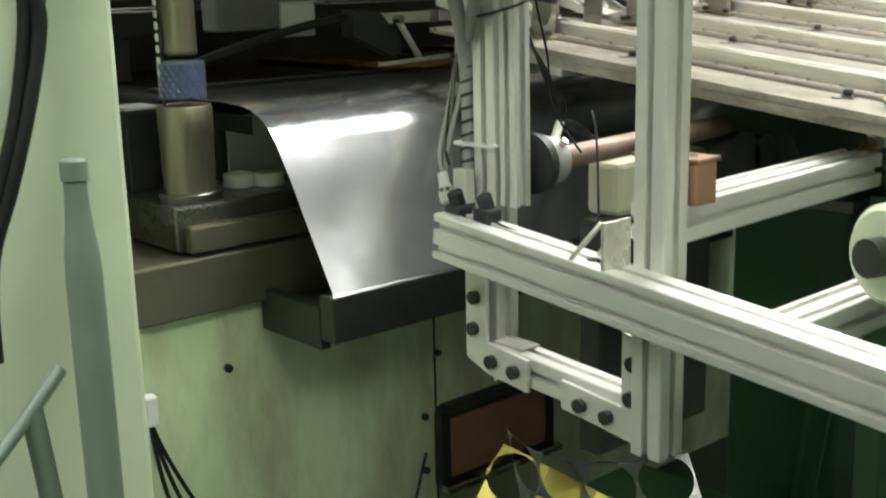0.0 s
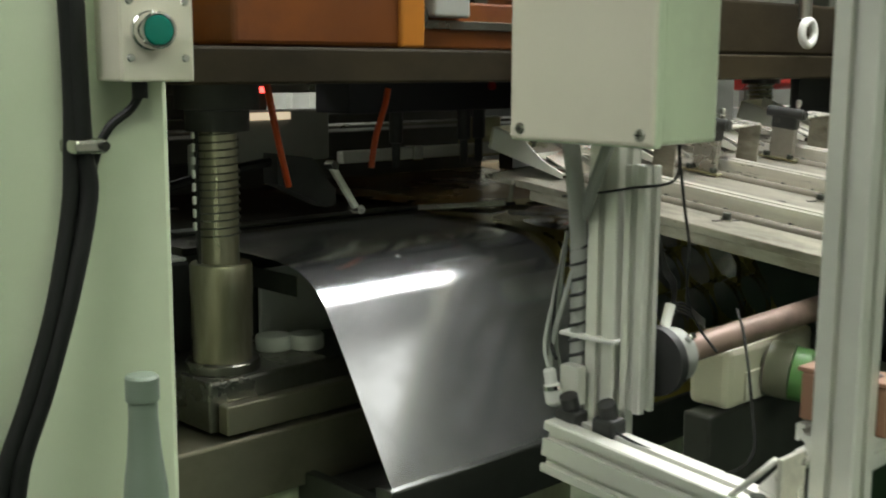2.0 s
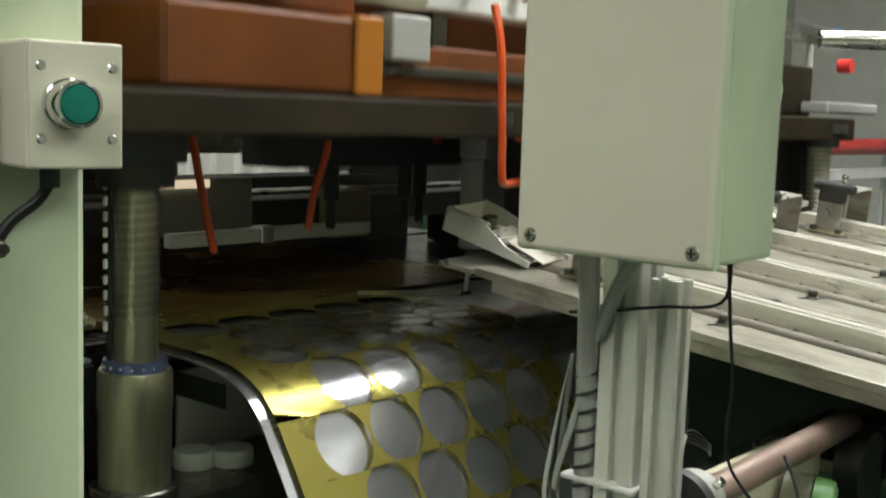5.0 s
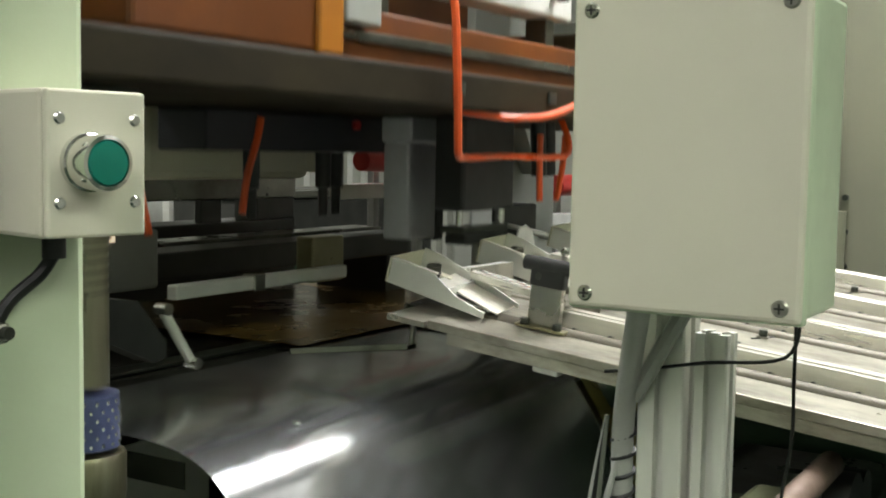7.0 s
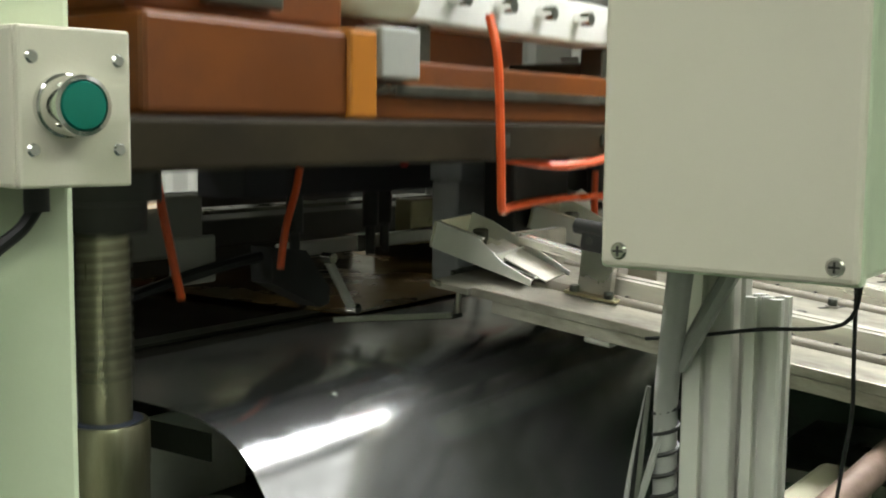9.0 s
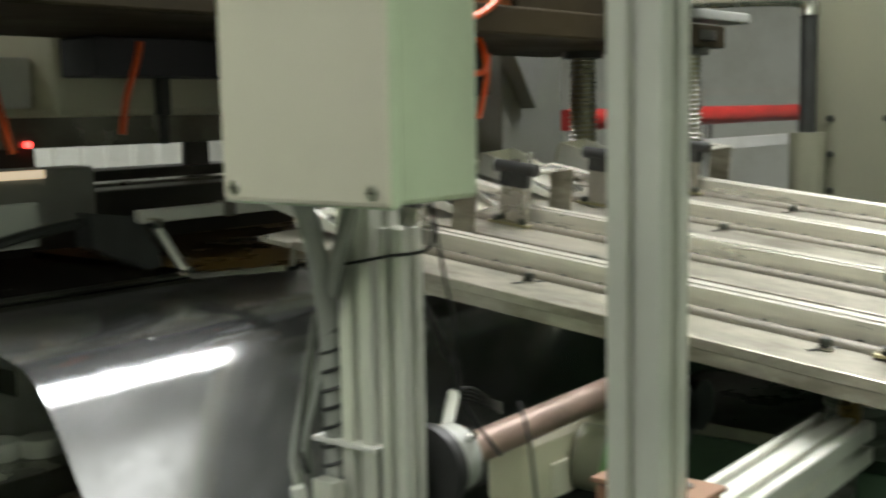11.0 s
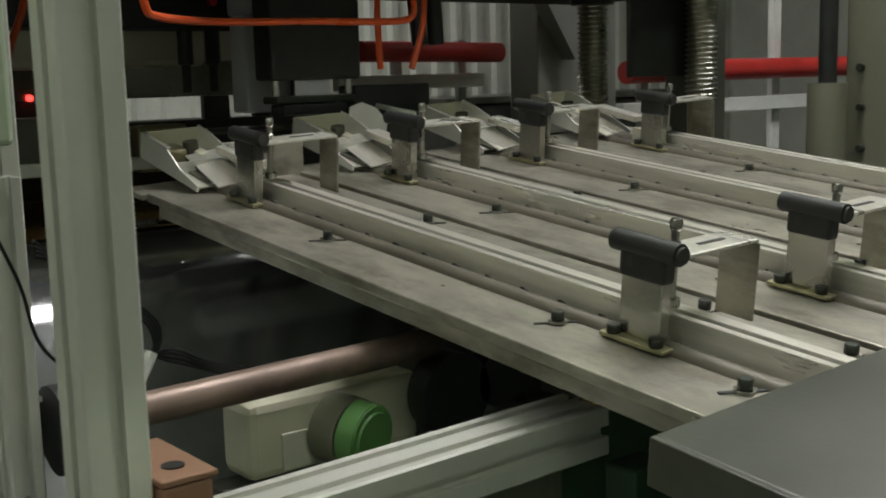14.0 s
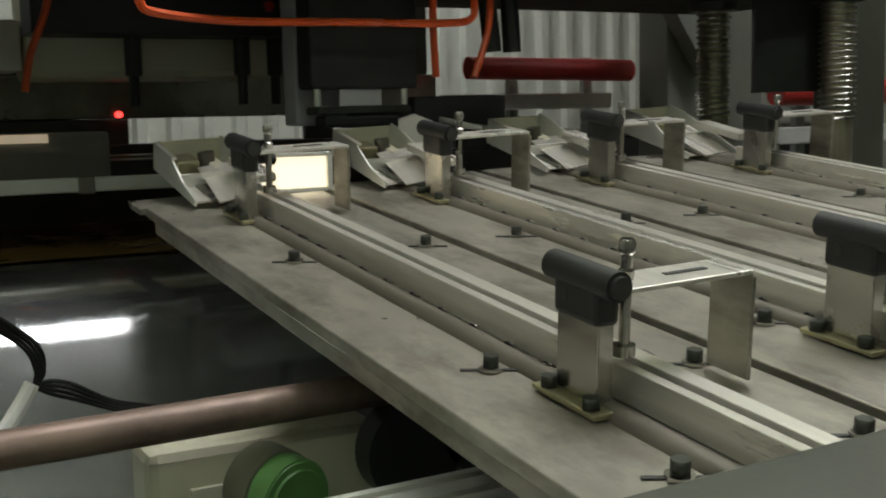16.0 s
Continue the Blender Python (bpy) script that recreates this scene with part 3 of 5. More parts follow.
def button_box():
    t = thing("push_button_box", "cream push button box with a green button on the side frame", "control box", (0.556, 1.46, 1.213))
    part("body", bx(B(), 0.521, 0.594, 1.409, 1.4835, 1.213, 1.309, 0.003), "box_cream", t)
    part("lid", bx(B(), 0.5215, 0.5935, 1.402, 1.4085, 1.2135, 1.3085, 0.002), "box_cream", t)
    for sx in (0.530, 0.585):
        for sz in (1.236, 1.290):
            part("screw", lathe(B(), (sx, 1.4025, sz), ((0.0042, 0), (0.0042, 0.001), (0.003, 0.0024)), 14, (0, -1, 0)), "chrome", t)
    b = part("bezel", lathe(B(), (0.549, 1.4025, 1.262), ((0.0190, 0), (0.0190, 0.005), (0.0178, 0.006), (0.0182, 0.022), (0.0175, 0.026), (0.0150, 0.0265), (0.0148, 0.020)), 32, (0, -1, 0)), "chrome", t, "chrome button bezel")
    part("lens", lathe(B(), (0.549, 1.3835, 1.262), ((0.0146, 0), (0.0146, 0.006), (0.0135, 0.008), (0.004, 0.0085)), 32, (0, -1, 0)), "teal", b, "green button lens")
    part("legend_plate", bx(B(), 0.574, 0.592, 1.4012, 1.4022, 1.253, 1.275), "box_cream", t)
    part("gland", cy(B(), (0.556, 1.455, 1.196), (0.556, 1.455, 1.213), 0.008, n=12), "black", t)
    spin = Matrix.Translation((0.5597, 1.412, 0)) @ Matrix.Rotation(radians(-10), 4, "Z") @ Matrix.Translation((-0.5575, -1.402, 0))
    t.matrix_basis = spin @ t.matrix_basis
    return t


button_box()

t = thing("black_hose", "thick black hose clipped to the side frame", "hose", (0.47, 1.44, 1.0))
part("hose", tube(B(), ((0.500, 1.478, 1.76), (0.503, 1.478, 1.51), (0.508, 1.478, 1.305), (0.509, 1.478, 1.22), (0.511, 1.478, 1.145), (0.513, 1.476, 1.098), (0.489, 1.474, 1.005), (0.457, 1.474, 0.91), (0.430, 1.476, 0.84), (0.420, 1.478, 0.775), (0.418, 1.48, 0.70)), 0.0095, 12), "rubber", t)
part("hose", tube(B(), ((0.489, 1.479, 1.76), (0.492, 1.479, 1.51), (0.502, 1.482, 1.25), (0.501, 1.484, 1.145), (0.494, 1.482, 1.08), (0.470, 1.478, 0.985), (0.440, 1.478, 0.90), (0.412, 1.48, 0.83), (0.402, 1.482, 0.76), (0.400, 1.484, 0.70)), 0.0085, 12), "rubber", t)
part("branch", tube(B(), ((0.566, 1.462, 1.2), (0.558, 1.468, 1.185), (0.536, 1.474, 1.166), (0.522, 1.478, 1.135), (0.516, 1.480, 1.10)), 0.0046, 8), "rubber", t)
part("clip", bx(B(), 0.494, 0.530, 1.461, 1.4985, 1.142, 1.157, 0.004), "steel", t, "steel hose clip")
part("clip_screw", cy(B(), (0.524, 1.461, 1.150), (0.524, 1.456, 1.150), 0.0045, n=10), "blackened", t)

t = thing("standing_pipe", "grey green painted pipe standing before the press", "pipe", (0.451, 1.272, 0))
part("pipe", lathe(B(), (0.451, 1.272, 0.0), ((0.020, 0), (0.020, 0.84), (0.0185, 0.87), (0.0145, 0.90), (0.0125, 0.93), (0.0125, 0.945), (0.0145, 0.946), (0.0145, 0.966), (0.0125, 0.968)), 24), "rod", t)
part("branch", tube(B(), ((0.425, 1.30, 0.735), (0.39, 1.29, 0.705), (0.35, 1.28, 0.672), (0.28, 1.26, 0.62)), 0.0085, 12, 2), "rod", t)
part("stay", tube(B(), ((0.385, 1.29, 0.70), (0.40, 1.29, 0.55), (0.415, 1.29, 0.3), (0.43, 1.29, 0.0)), 0.0125, 12, 2), "rod", t)

t = thing("cable_bundle", "loose black cables with a white connector by the base", "cable", (0.72, 1.69, 0.2))
part("connector", bx(B(), 0.700, 0.722, 1.675, 1.697, 0.475, 0.525, 0.004), "white", t)
for k in range(3):
    part("cable", tube(B(), ((0.711, 1.686, 0.48), (0.715 + 0.008 * k, 1.682, 0.42), (0.73 + 0.02 * k, 1.67, 0.33), (0.78 + 0.035 * k, 1.65, 0.18), (0.84 + 0.05 * k, 1.63, 0.01)), 0.0035), "rubber", t)
part("cable", tube(B(), ((1.27, 1.69, 0.26), (1.23, 1.67, 0.2), (1.19, 1.65, 0.13), (1.17, 1.64, 0.01)), 0.003), "rubber", t)

# ---- outfeed table ----
TB = pose(1.37, 1.28, 1.015, 6.47, -2.18, 0)
PLATE = 0.25


def table():
    t = thing("outfeed_table", "dusty sloping outfeed table of four slotted aluminium plates", "table", m=TB)
    for i in range(4):
        x0 = -0.062 + PLATE * i
        part("plate", bx(B(), x0 + (0.005 if i else 0.009), x0 + PLATE - 0.009, -0.66, 0.355 + (0.04 if i else 0.0), -0.012, 0, 0.0015), "table", t, local=True)
        part("beam", bx(B(), x0 + 0.045, x0 + 0.08, -0.61, 0.34, -0.030, -0.0125, 0.002), "table", t, local=True)
        part("gap_strip", bx(B(), x0 + PLATE - 0.012, x0 + PLATE + 0.010, -0.62, 0.35, -0.020, -0.0125), "black", t, local=True)
        part("half_round_strip", cy(B(), (x0 + 0.098, -0.61, -0.0035), (x0 + 0.098, 0.34, -0.0035), 0.0115, n=20), "dusty_strip", t, "dusty half-round strip", local=True)
    part("nose", bx(B(), -0.06, 0.05, 0.356, 0.415, -0.010, -0.002, 0.001), "table", t, local=True)
    # added plates that keep the lamp's stray glint off the apron
    part("head_plate", bx(B(), 0.052, 0.186, 0.345, 0.46, -0.022, -0.0125, 0.001), "oily", t, local=True)
    part("head_plate", bx(B(), 0.188, 0.93, 0.345, 0.46, -0.022, -0.0125, 0.001), "oily", t, local=True)
    part("cross_beam", bx(B(), 0.08, 0.93, -0.40, -0.36, -0.075, -0.031, 0.003), "alu", t, local=True)
    part("cross_beam", bx(B(), 0.08, 0.93, 0.22, 0.26, -0.075, -0.031, 0.003), "alu", t, local=True)
    for i in range(4):
        drop = 0.008 * i
        for dx, y in ((0.004, 0.004), (0.010, -0.362), (0.010, -0.568), (0.148, 0.002), (0.145, -0.421), (0.147, -0.574)):
            x, y = PLATE * i + dx, y - drop
            part("slot", bx(B(), -0.022, 0.022, -0.0022, 0.0022, 0.0003, 0.0012, m=pose(x, y, 0, 0, 0, -28)), "black", t, local=True)
            part("washer", cy(B(), (x, y, 0.0012), (x, y, 0.0032), 0.009, n=16), "steel", t, local=True)
            part("bolt", cy(B(), (x, y, 0.0032), (x, y, 0.012), 0.0062, n=6), "blackened", t, local=True)
    part("skirt", bx(B(), -0.050, -0.046, -0.66, 0.325, -0.028, -0.0125, 0.001), "table", t, "downturned side skirt", local=True)
    for i in range(4):
        for k in range(14):
            x, y = PLATE * i + 0.043, 0.24 - 0.052 * k
            if abs(y + 0.44) > 0.05:
                part("notch", bx(B(), -0.005, 0.005, -0.0022, 0.0022, 0, 0.0016, 0.0006, m=pose(x, y, 0.0058, 0, 30, 35)), "black", t, local=True)
                part("notch_rim", bx(B(), -0.005, 0.005, -0.0012, 0.0012, 0, 0.0014, m=pose(x + 0.002, y - 0.0035, 0.0054, 0, 30, 35)), "table", t, local=True)
    return t


TABLE = table()
# made-up panel that blocks bright reflections from the apron's right half
t = thing("table_support", "added dark green panel that darkens the apron's reflections", "support", (2.3, 1.2, 0))
part("panel", bx(B(), 2.285, 2.305, 0.70, 1.60, 0.35, 1.018, 0.003), "deep_green", t)
for gy in (0.72, 1.56):
    part("leg", bx(B(), 2.28, 2.32, gy, gy + 0.04, 0.0, 0.349, 0.003), "deep_green", t)


def rails():
    for i in range(4):
        m = TB @ pose(0.068 + PLATE * i, 0, 0.0016)
        t = thing("guide_rail", "brushed aluminium guide rail bolted along the table", "rail", m=m, group="guide rails")
        poly = [(-0.016, 0), (0.016, 0), (0.016, 0.0235), (0.0155, 0.024), (0.0075, 0.024), (0.0070, 0.0235), (0.0070, 0.017), (-0.0015, 0.017), (-0.0015, 0.0235), (-0.0020, 0.024), (-0.0155, 0.024), (-0.016, 0.0235)]
        bm = B()
        extrude_poly(bm, poly, (0, -0.617, 0), (0, 0.26, 0), (-1, 0, 0))
        part("bar", bm, "alu_rail", t, local=True)
        # black strip on the groove floor stands in for its shade
        part("groove_seal", bx(B(), -0.0065, 0.0010, -0.612, 0.255, 0.0172, 0.0178), "black", t, local=True)
        part("nose_ramp", bx(B(), -0.014, 0.014, 0.262, 0.36, 0.010, 0.020, 0.001, m=Matrix.Rotation(radians(5), 4, "X")), "alu_rail", t, local=True)


rails()


def inlet_tray(i):
    m = TB @ pose(0.035 + PLATE * i, 0.30, 0.006, 9, 0, 3)
    t = thing("inlet_tray", "bent sheet metal inlet tray at the head of a rail", "tray", m=m, group="inlet trays")
    def wall(name, poly, x0, x1, material):
        bm = B()
        extrude_poly(bm, poly, (x0, 0, 0), (x1, 0, 0), (0, 1, 0))
        part(name, bm, material, t, local=True)
    part("floor", bx(B(), -0.04, 0.045, 0.01, 0.15, 0, 0.002), "alu_rail", t, local=True)
    wall("side", [(0.0, 0.0), (0.152, 0.0), (0.152, 0.036), (0.085, 0.034), (0.045, 0.016), (0.0, 0.008)], -0.043, -0.0405, "alu")
    wall("side", [(-0.01, 0.004), (0.152, 0.002), (0.152, 0.04), (0.12, 0.038), (0.03, 0.020), (-0.01, 0.010)], 0.0455, 0.048, "alu")
    part("end_wall", bx(B(), -0.043, 0.048, 0.153, 0.156, 0, 0.036), "cream", t, local=True)
    part("clamp", bx(B(), -0.03, 0.0, 0.10, 0.135, 0.002, 0.024, 0.003), "olive", t, local=True)
    part("clamp", cy(B(), (0.015, 0.11, 0.002), (0.012, 0.115, 0.03), 0.011, n=10), "oily", t, local=True)
    part("cross_wall", bx(B(), -0.040, 0.045, 0.062, 0.0645, 0.0022, 0.020), "alu", t, local=True)
    part("rim", bx(B(), -0.0445, -0.0375, 0.080, 0.152, 0.0345, 0.0375, 0.001), "alu_rail", t, local=True)
    part("stop", bx(B(), 0.012, 0.030, 0.085, 0.125, 0.0022, 0.020, 0.003), "cream", t, local=True)
    part("tongue", bx(B(), -0.022, 0.022, -0.055, 0.05, -0.001, 0.001, m=pose(0.012, 0.045, 0.013, 6, -8, -6)), "alu_rail", t, local=True)
    # thin dark block puts the shade on the tray floor into colour
    part("dark_pad", bx(B(), -0.02, 0.035, 0.005, 0.09, 0.002, 0.006, 0.002), "oily", t, local=True)
    if i == 1:
        bm = B()
        extrude_poly(bm, [(0.05, 0.0), (0.13, 0.0), (0.13, 0.018), (0.105, 0.044), (0.075, 0.056), (0.05, 0.050)], (0, 0.135, 0), (0, 0.138, 0), (1, 0, 0))
        bmesh.ops.transform(bm, matrix=Matrix.Scale(-1, 4, (0, 0, 1)), verts=bm.verts) if max(v.co.z for v in bm.verts) < 0.01 else None
        part("deflector", bm, "white", t, "pale curved deflector", local=True)


for i in range(4):
    inlet_tray(i)


def hold_down():
    """A hold-down bracket over a rail: stand with a black roller head, arm, leg plate and thumb screw."""
    t = thing("hold_down", "steel hold-down bracket with a black head and thumb screw", "bracket", m=Matrix.Identity(4), group="hold-down brackets")
    bm = bx(B(), -0.014, 0.012, -0.036, 0.036, 0, 0.004, 0.001)
    part("foot", bm, "olive", t, "olive passivated foot plate", local=True)
    for y in (-0.024, 0.024):
        part("bolt", cy(B(), (-0.008, y, 0.004), (-0.008, y, 0.012), 0.0062, n=6), "blackened", t, local=True)
    part("stand", bx(B(), -0.003, 0.009, -0.023, 0.023, 0.0042, 0.060, 0.001), "steel", t, local=True)
    part("head", bx(B(), -0.006, 0.012, -0.025, 0.025, 0.056, 0.082, 0.004), "black", t, "black plastic head", local=True)
    part("roller", cy(B(), (0.002, -0.036, 0.085), (0.002, 0.036, 0.085), 0.010, n=16), "black", t, local=True)
    part("pin", cy(B(), (-0.0065, 0.012, 0.070), (0.0125, 0.012, 0.070), 0.005, n=10), "dark", t, local=True)
    part("arm", bx(B(), 0.010, 0.122, -0.026, 0.012, 0.076, 0.0795, 0.0008), "alu_rail", t, local=True)
    part("arm_slot", bx(B(), 0.06, 0.095, -0.010, -0.005, 0.0797, 0.0803), "dark", t, local=True)
    part("leg_plate", bx(B(), 0.119, 0.122, -0.028, 0.014, 0.002, 0.0755, 0.0008), "table", t, local=True)
    part("screw", cy(B(), (0.030, -0.006, 0.030), (0.030, -0.006, 0.096), 0.004, n=10), "steel", t, local=True)
    part("screw_head", lathe(B(), (0.030, -0.006, 0.080), ((0.005, 0), (0.0055, 0.006), (0.0035, 0.008), (0.0035, 0.016), (0.0055, 0.018), (0.0060, 0.024), (0.0045, 0.027)), 14), "steel", t, local=True)
    part("lever", cy(B(), (0.010, 0.014, 0.068), (0.046, 0.020, 0.062), 0.0065, n=10), "black", t, local=True)
    part("end_cap", cy(B(), (0.002, -0.0362, 0.085), (0.002, -0.0395, 0.085), 0.0075, n=12), "dark", t, local=True)
    part("screw_pad", cy(B(), (0.030, -0.006, 0.0285), (0.030, -0.006, 0.036), 0.008, n=12), "steel", t, local=True)
    return t


HD = hold_down()
HD.matrix_basis = TB @ pose(0.028, -0.445, 0.0018)
for i in range(1, 4):
    copy_thing(HD, TB @ pose(0.028 + PLATE * i, -0.45 + 0.01 * (i % 2), 0.0018))
for i in range(4):
    copy_thing(HD, TB @ pose(0.028 + PLATE * i, 0.225 - (0.03 if i == 3 else 0), 0.0018))

# lip plate at the table's lower end
t = thing("end_tray", "pale sheet metal catch tray at the table's low end", "tray", m=TB)
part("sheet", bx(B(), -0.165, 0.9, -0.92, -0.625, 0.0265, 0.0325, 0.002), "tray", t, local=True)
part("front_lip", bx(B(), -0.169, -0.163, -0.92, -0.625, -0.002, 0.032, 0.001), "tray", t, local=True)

# ---- aluminium frame with the electrical box ----


def rod_between(name, p0, p1, w, h, side, parent, nw=1, nh=1, material="alu"):
    return part(name, extrude_poly(B(), slot_outline(w, h, nw, nh), p0, p1, side), material, parent)


def frame_rig():
    t = thing("aluminium_frame", "slotted aluminium profile frame beside the press", "frame", (0.93, 1.0, 0.2))
    rod_between("near_post", (0.936, 0.878, 0.612), (0.936, 0.878, 1.80), 0.042, 0.042, (1, 0, 0), t)
    rod_between("box_post", (0.968, 1.170, 0.640), (0.968, 1.170, 1.36), 0.040, 0.040, (1, 0, 0), t)
    rod_between("rear_post", (0.962, 1.128, 0.862), (0.962, 1.128, 1.128), 0.028, 0.028, (1, 0, 0), t)
    rod_between("long_beam", (0.893, 1.180, 0.830), (0.893, 0.20, 0.739), 0.050, 0.058, (1, 0, 0), t, 1, 2)
    rod_between("leg", (0.893, 0.225, 0.0), (0.893, 0.225, 0.71), 0.040, 0.040, (1, 0, 0), t)
    # corner bracket on the long beam
    cb = part("corner_bracket", bx(B(), 0.870, 0.914, 0.902, 0.962, 0.8235, 0.829, 0.001, m=Matrix.Identity(4)), "alu_rail", t, "cast corner bracket")
    part("back_plate", bx(B(), 0.870, 0.914, 0.9005, 0.906, 0.8295, 0.886, 0.001), "alu_rail", cb)
    for wx in (0.909,):
        bm = B()
        extrude_poly(bm, [(0.006, 0.006), (0.058, 0.006), (0.050, 0.010), (0.012, 0.054), (0.006, 0.060)], (wx, 0.9005, 0.8240), (wx + 0.005, 0.9005, 0.8240), (0, 1, 0))
        part("web", bm, "alu", cb)
    part("rim", cy(B(), (0.873, 0.958, 0.831), (0.873, 0.908, 0.884), 0.0032, n=8), "alu", cb)
    # dark sheets stand in for the shade inside the hollow bracket
    part("floor_pad", bx(B(), 0.876, 0.908, 0.908, 0.955, 0.8292, 0.8302), "oily", cb)
    part("wall_pad", bx(B(), 0.876, 0.908, 0.9062, 0.9072, 0.832, 0.882), "oily", cb)
    part("bracket_bolt", cy(B(), (0.892, 0.906, 0.862), (0.892, 0.914, 0.862), 0.008, n=12), "blackened", cb)
    part("bracket_bolt", cy(B(), (0.892, 0.936, 0.829), (0.892, 0.936, 0.837), 0.008, n=12), "blackened", cb)
    # lower cradle: plates and short beam
    def plate(pts, x0=0.930, x1=0.936):
        bm = B()
        a = [bm.verts.new((x0, y, z)) for y, z in pts]
        b = [bm.verts.new((x1, y, z)) for y, z in pts]
        bm.faces.new(a)
        bm.faces.new(b[::-1])
        for i in range(len(pts)):
            bm.faces.new((a[i], b[i], b[(i + 1) % len(pts)], a[(i + 1) % len(pts)]))
        part("cradle_plate", bm, "alu", t)
    plate([(1.19, 0.80), (1.152, 0.80), (1.152, 0.682), (1.078, 0.674), (1.078, 0.632), (1.15, 0.640), (1.19, 0.655)])
    plate([(0.925, 0.745), (0.885, 0.741), (0.885, 0.612), (0.96, 0.622), (1.02, 0.628), (1.02, 0.664), (0.925, 0.655)])
    rod_between("short_beam", (0.958, 1.15, 0.660), (0.958, 0.90, 0.645), 0.040, 0.040, (1, 0, 0), t)
    bm = B()
    extrude_poly(bm, [(0, 0), (0.055, 0), (0.050, 0.005), (0.030, 0.014), (0.014, 0.032), (0.005, 0.055), (0, 0.055)], (0.942, 1.152, 0.682), (0.974, 1.152, 0.682), (0, -1, 0))
    part("inner_gusset", bm, "alu_rail", t, "curved cast gusset")
    rod_between("cross_beam", (0.955, 0.905, 0.872), (1.40, 0.905, 0.880), 0.060, 0.045, (0, 1, 0), t, 2, 1)
    rod_between("low_cross_beam", (0.92, 0.712, 0.790), (1.9, 0.712, 0.800), 0.050, 0.040, (0, 1, 0), t, 2, 1)
    for by, bz in ((1.171, 0.740), (1.174, 0.697), (1.141, 0.659), (1.10, 0.655), (0.987, 0.641), (0.945, 0.638), (0.906, 0.713), (0.909, 0.670)):
        part("bolt", cy(B(), (0.93, by, bz), (0.922, by, bz), 0.009, n=14), "blackened", t)
    return t


frame_rig()


def electrical_box():
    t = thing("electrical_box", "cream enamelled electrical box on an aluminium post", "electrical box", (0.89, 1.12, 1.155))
    # The green tint on body and rim stands in for green-tinted shade
    part("body", bx(B(), 0.8525, 0.945, 1.030, 1.205, 1.158, 1.390, 0.004), "box_green_cast", t, "cream box body tinted green for its shade")
    part("lid_rim", bx(B(), 0.8415, 0.8522, 1.0275, 1.2075, 1.1555, 1.3925, 0.003), "box_green_cast", t, "cream lid rim tinted green for its shade")
    part("lid", bx(B(), 0.838, 0.8460, 1.0290, 1.2060, 1.1570, 1.3910, 0.004), "box_cream", t)
    for y in (1.0435, 1.1915):
        for z in (1.168, 1.380):
            s = part("screw", lathe(B(), (0.8385, y, z), ((0.0062, 0), (0.0062, 0.001), (0.0048, 0.0026)), 16, (-1, 0, 0)), "steel", t, "cross-head steel screw")
            part("cross_slot", bx(bx(B(), 0.8352, 0.8358, y - 0.0036, y + 0.0036, z - 0.0007, z + 0.0007), 0.8352, 0.8358, y - 0.0007, y + 0.0007, z - 0.0036, z + 0.0036), "dark", s)
    return t


electrical_box()

t = thing("cable_loom", "grey cables in spiral wrap tied to the post", "cables", (0.95, 1.2, 0.86))
part("loom", tube(B(), ((0.885, 1.165, 1.158), (0.915, 1.182, 1.115), (0.938, 1.196, 1.07), (0.950, 1.203, 1.03), (0.953, 1.203, 0.95), (0.951, 1.203, 0.86)), 0.0095, 10), "grey", t)
part("loom", tube(B(), ((0.915, 1.135, 1.158), (0.928, 1.165, 1.11), (0.942, 1.190, 1.07)), 0.007, 8), "grey", t)
part("spiral_wrap", helix(B(), (0.952, 1.203), 0.0098, 0.87, 1.04, 10, 0.002, 5, 12), "black", t)
part("thin_cable", tube(B(), ((0.946, 1.20, 1.03), (0.940, 1.212, 0.98), (0.932, 1.222, 0.93), (0.922, 1.218, 0.88)), 0.003), "grey", t)
part("cable_tie", bx(B(), 0.942, 0.990, 1.145, 1.222, 0.933, 0.9375, 0.001), "white", t, "white cable tie")
part("black_wire", tube(B(), ((0.935, 1.215, 1.09), (0.94, 1.18, 1.095), (0.945, 1.13, 1.105), (0.92, 1.06, 1.12), (0.905, 1.045, 1.157)), 0.0015), "rubber", t)
part("black_wire", tube(B(), ((0.91, 1.05, 1.157), (0.93, 1.055, 1.10), (0.95, 1.06, 1.05), (0.965, 1.07, 1.0), (1.0, 1.08, 0.96), (1.01, 1.06, 0.93)), 0.0015), "rubber", t)
part("black_wire", tube(B(), ((0.90, 1.13, 0.862), (0.90, 1.08, 0.85), (0.91, 1.02, 0.84), (0.915, 0.985, 0.84), (0.93, 0.965, 0.86), (0.95, 0.98, 0.90), (0.98, 1.01, 0.96), (0.995, 1.03, 0.985)), 0.0015), "rubber", t)

t = thing("loose_wires", "loose black wires with a white connector behind the post", "wires", (1.1, 1.22, 0.92))
part("white_sleeve", tube(B(), ((1.050, 1.165, 0.895), (1.082, 1.18, 0.912), (1.100, 1.188, 0.932), (1.110, 1.19, 0.948)), 0.0065), "white", t)
for k in range(4):
    o = 0.0035 * (k - 1.5)
    part("wire", tube(B(), ((0.985, 1.126, 1.074 - 0.004 * k), (1.04, 1.16, 1.035 + o), (1.095 + o, 1.19, 0.993 + 0.3 * o), (1.113 + o, 1.19, 0.975), (1.117 + 0.6 * o, 1.19, 0.957), (1.114 + 0.3 * o, 1.19, 0.946), (1.124, 1.19, 0.943 + o), (1.142, 1.19, 0.937 + 1.2 * o), (1.174, 1.192, 0.921 + 0.7 * o), (1.215, 1.21, 0.905 + o)), 0.0018), "rubber", t)


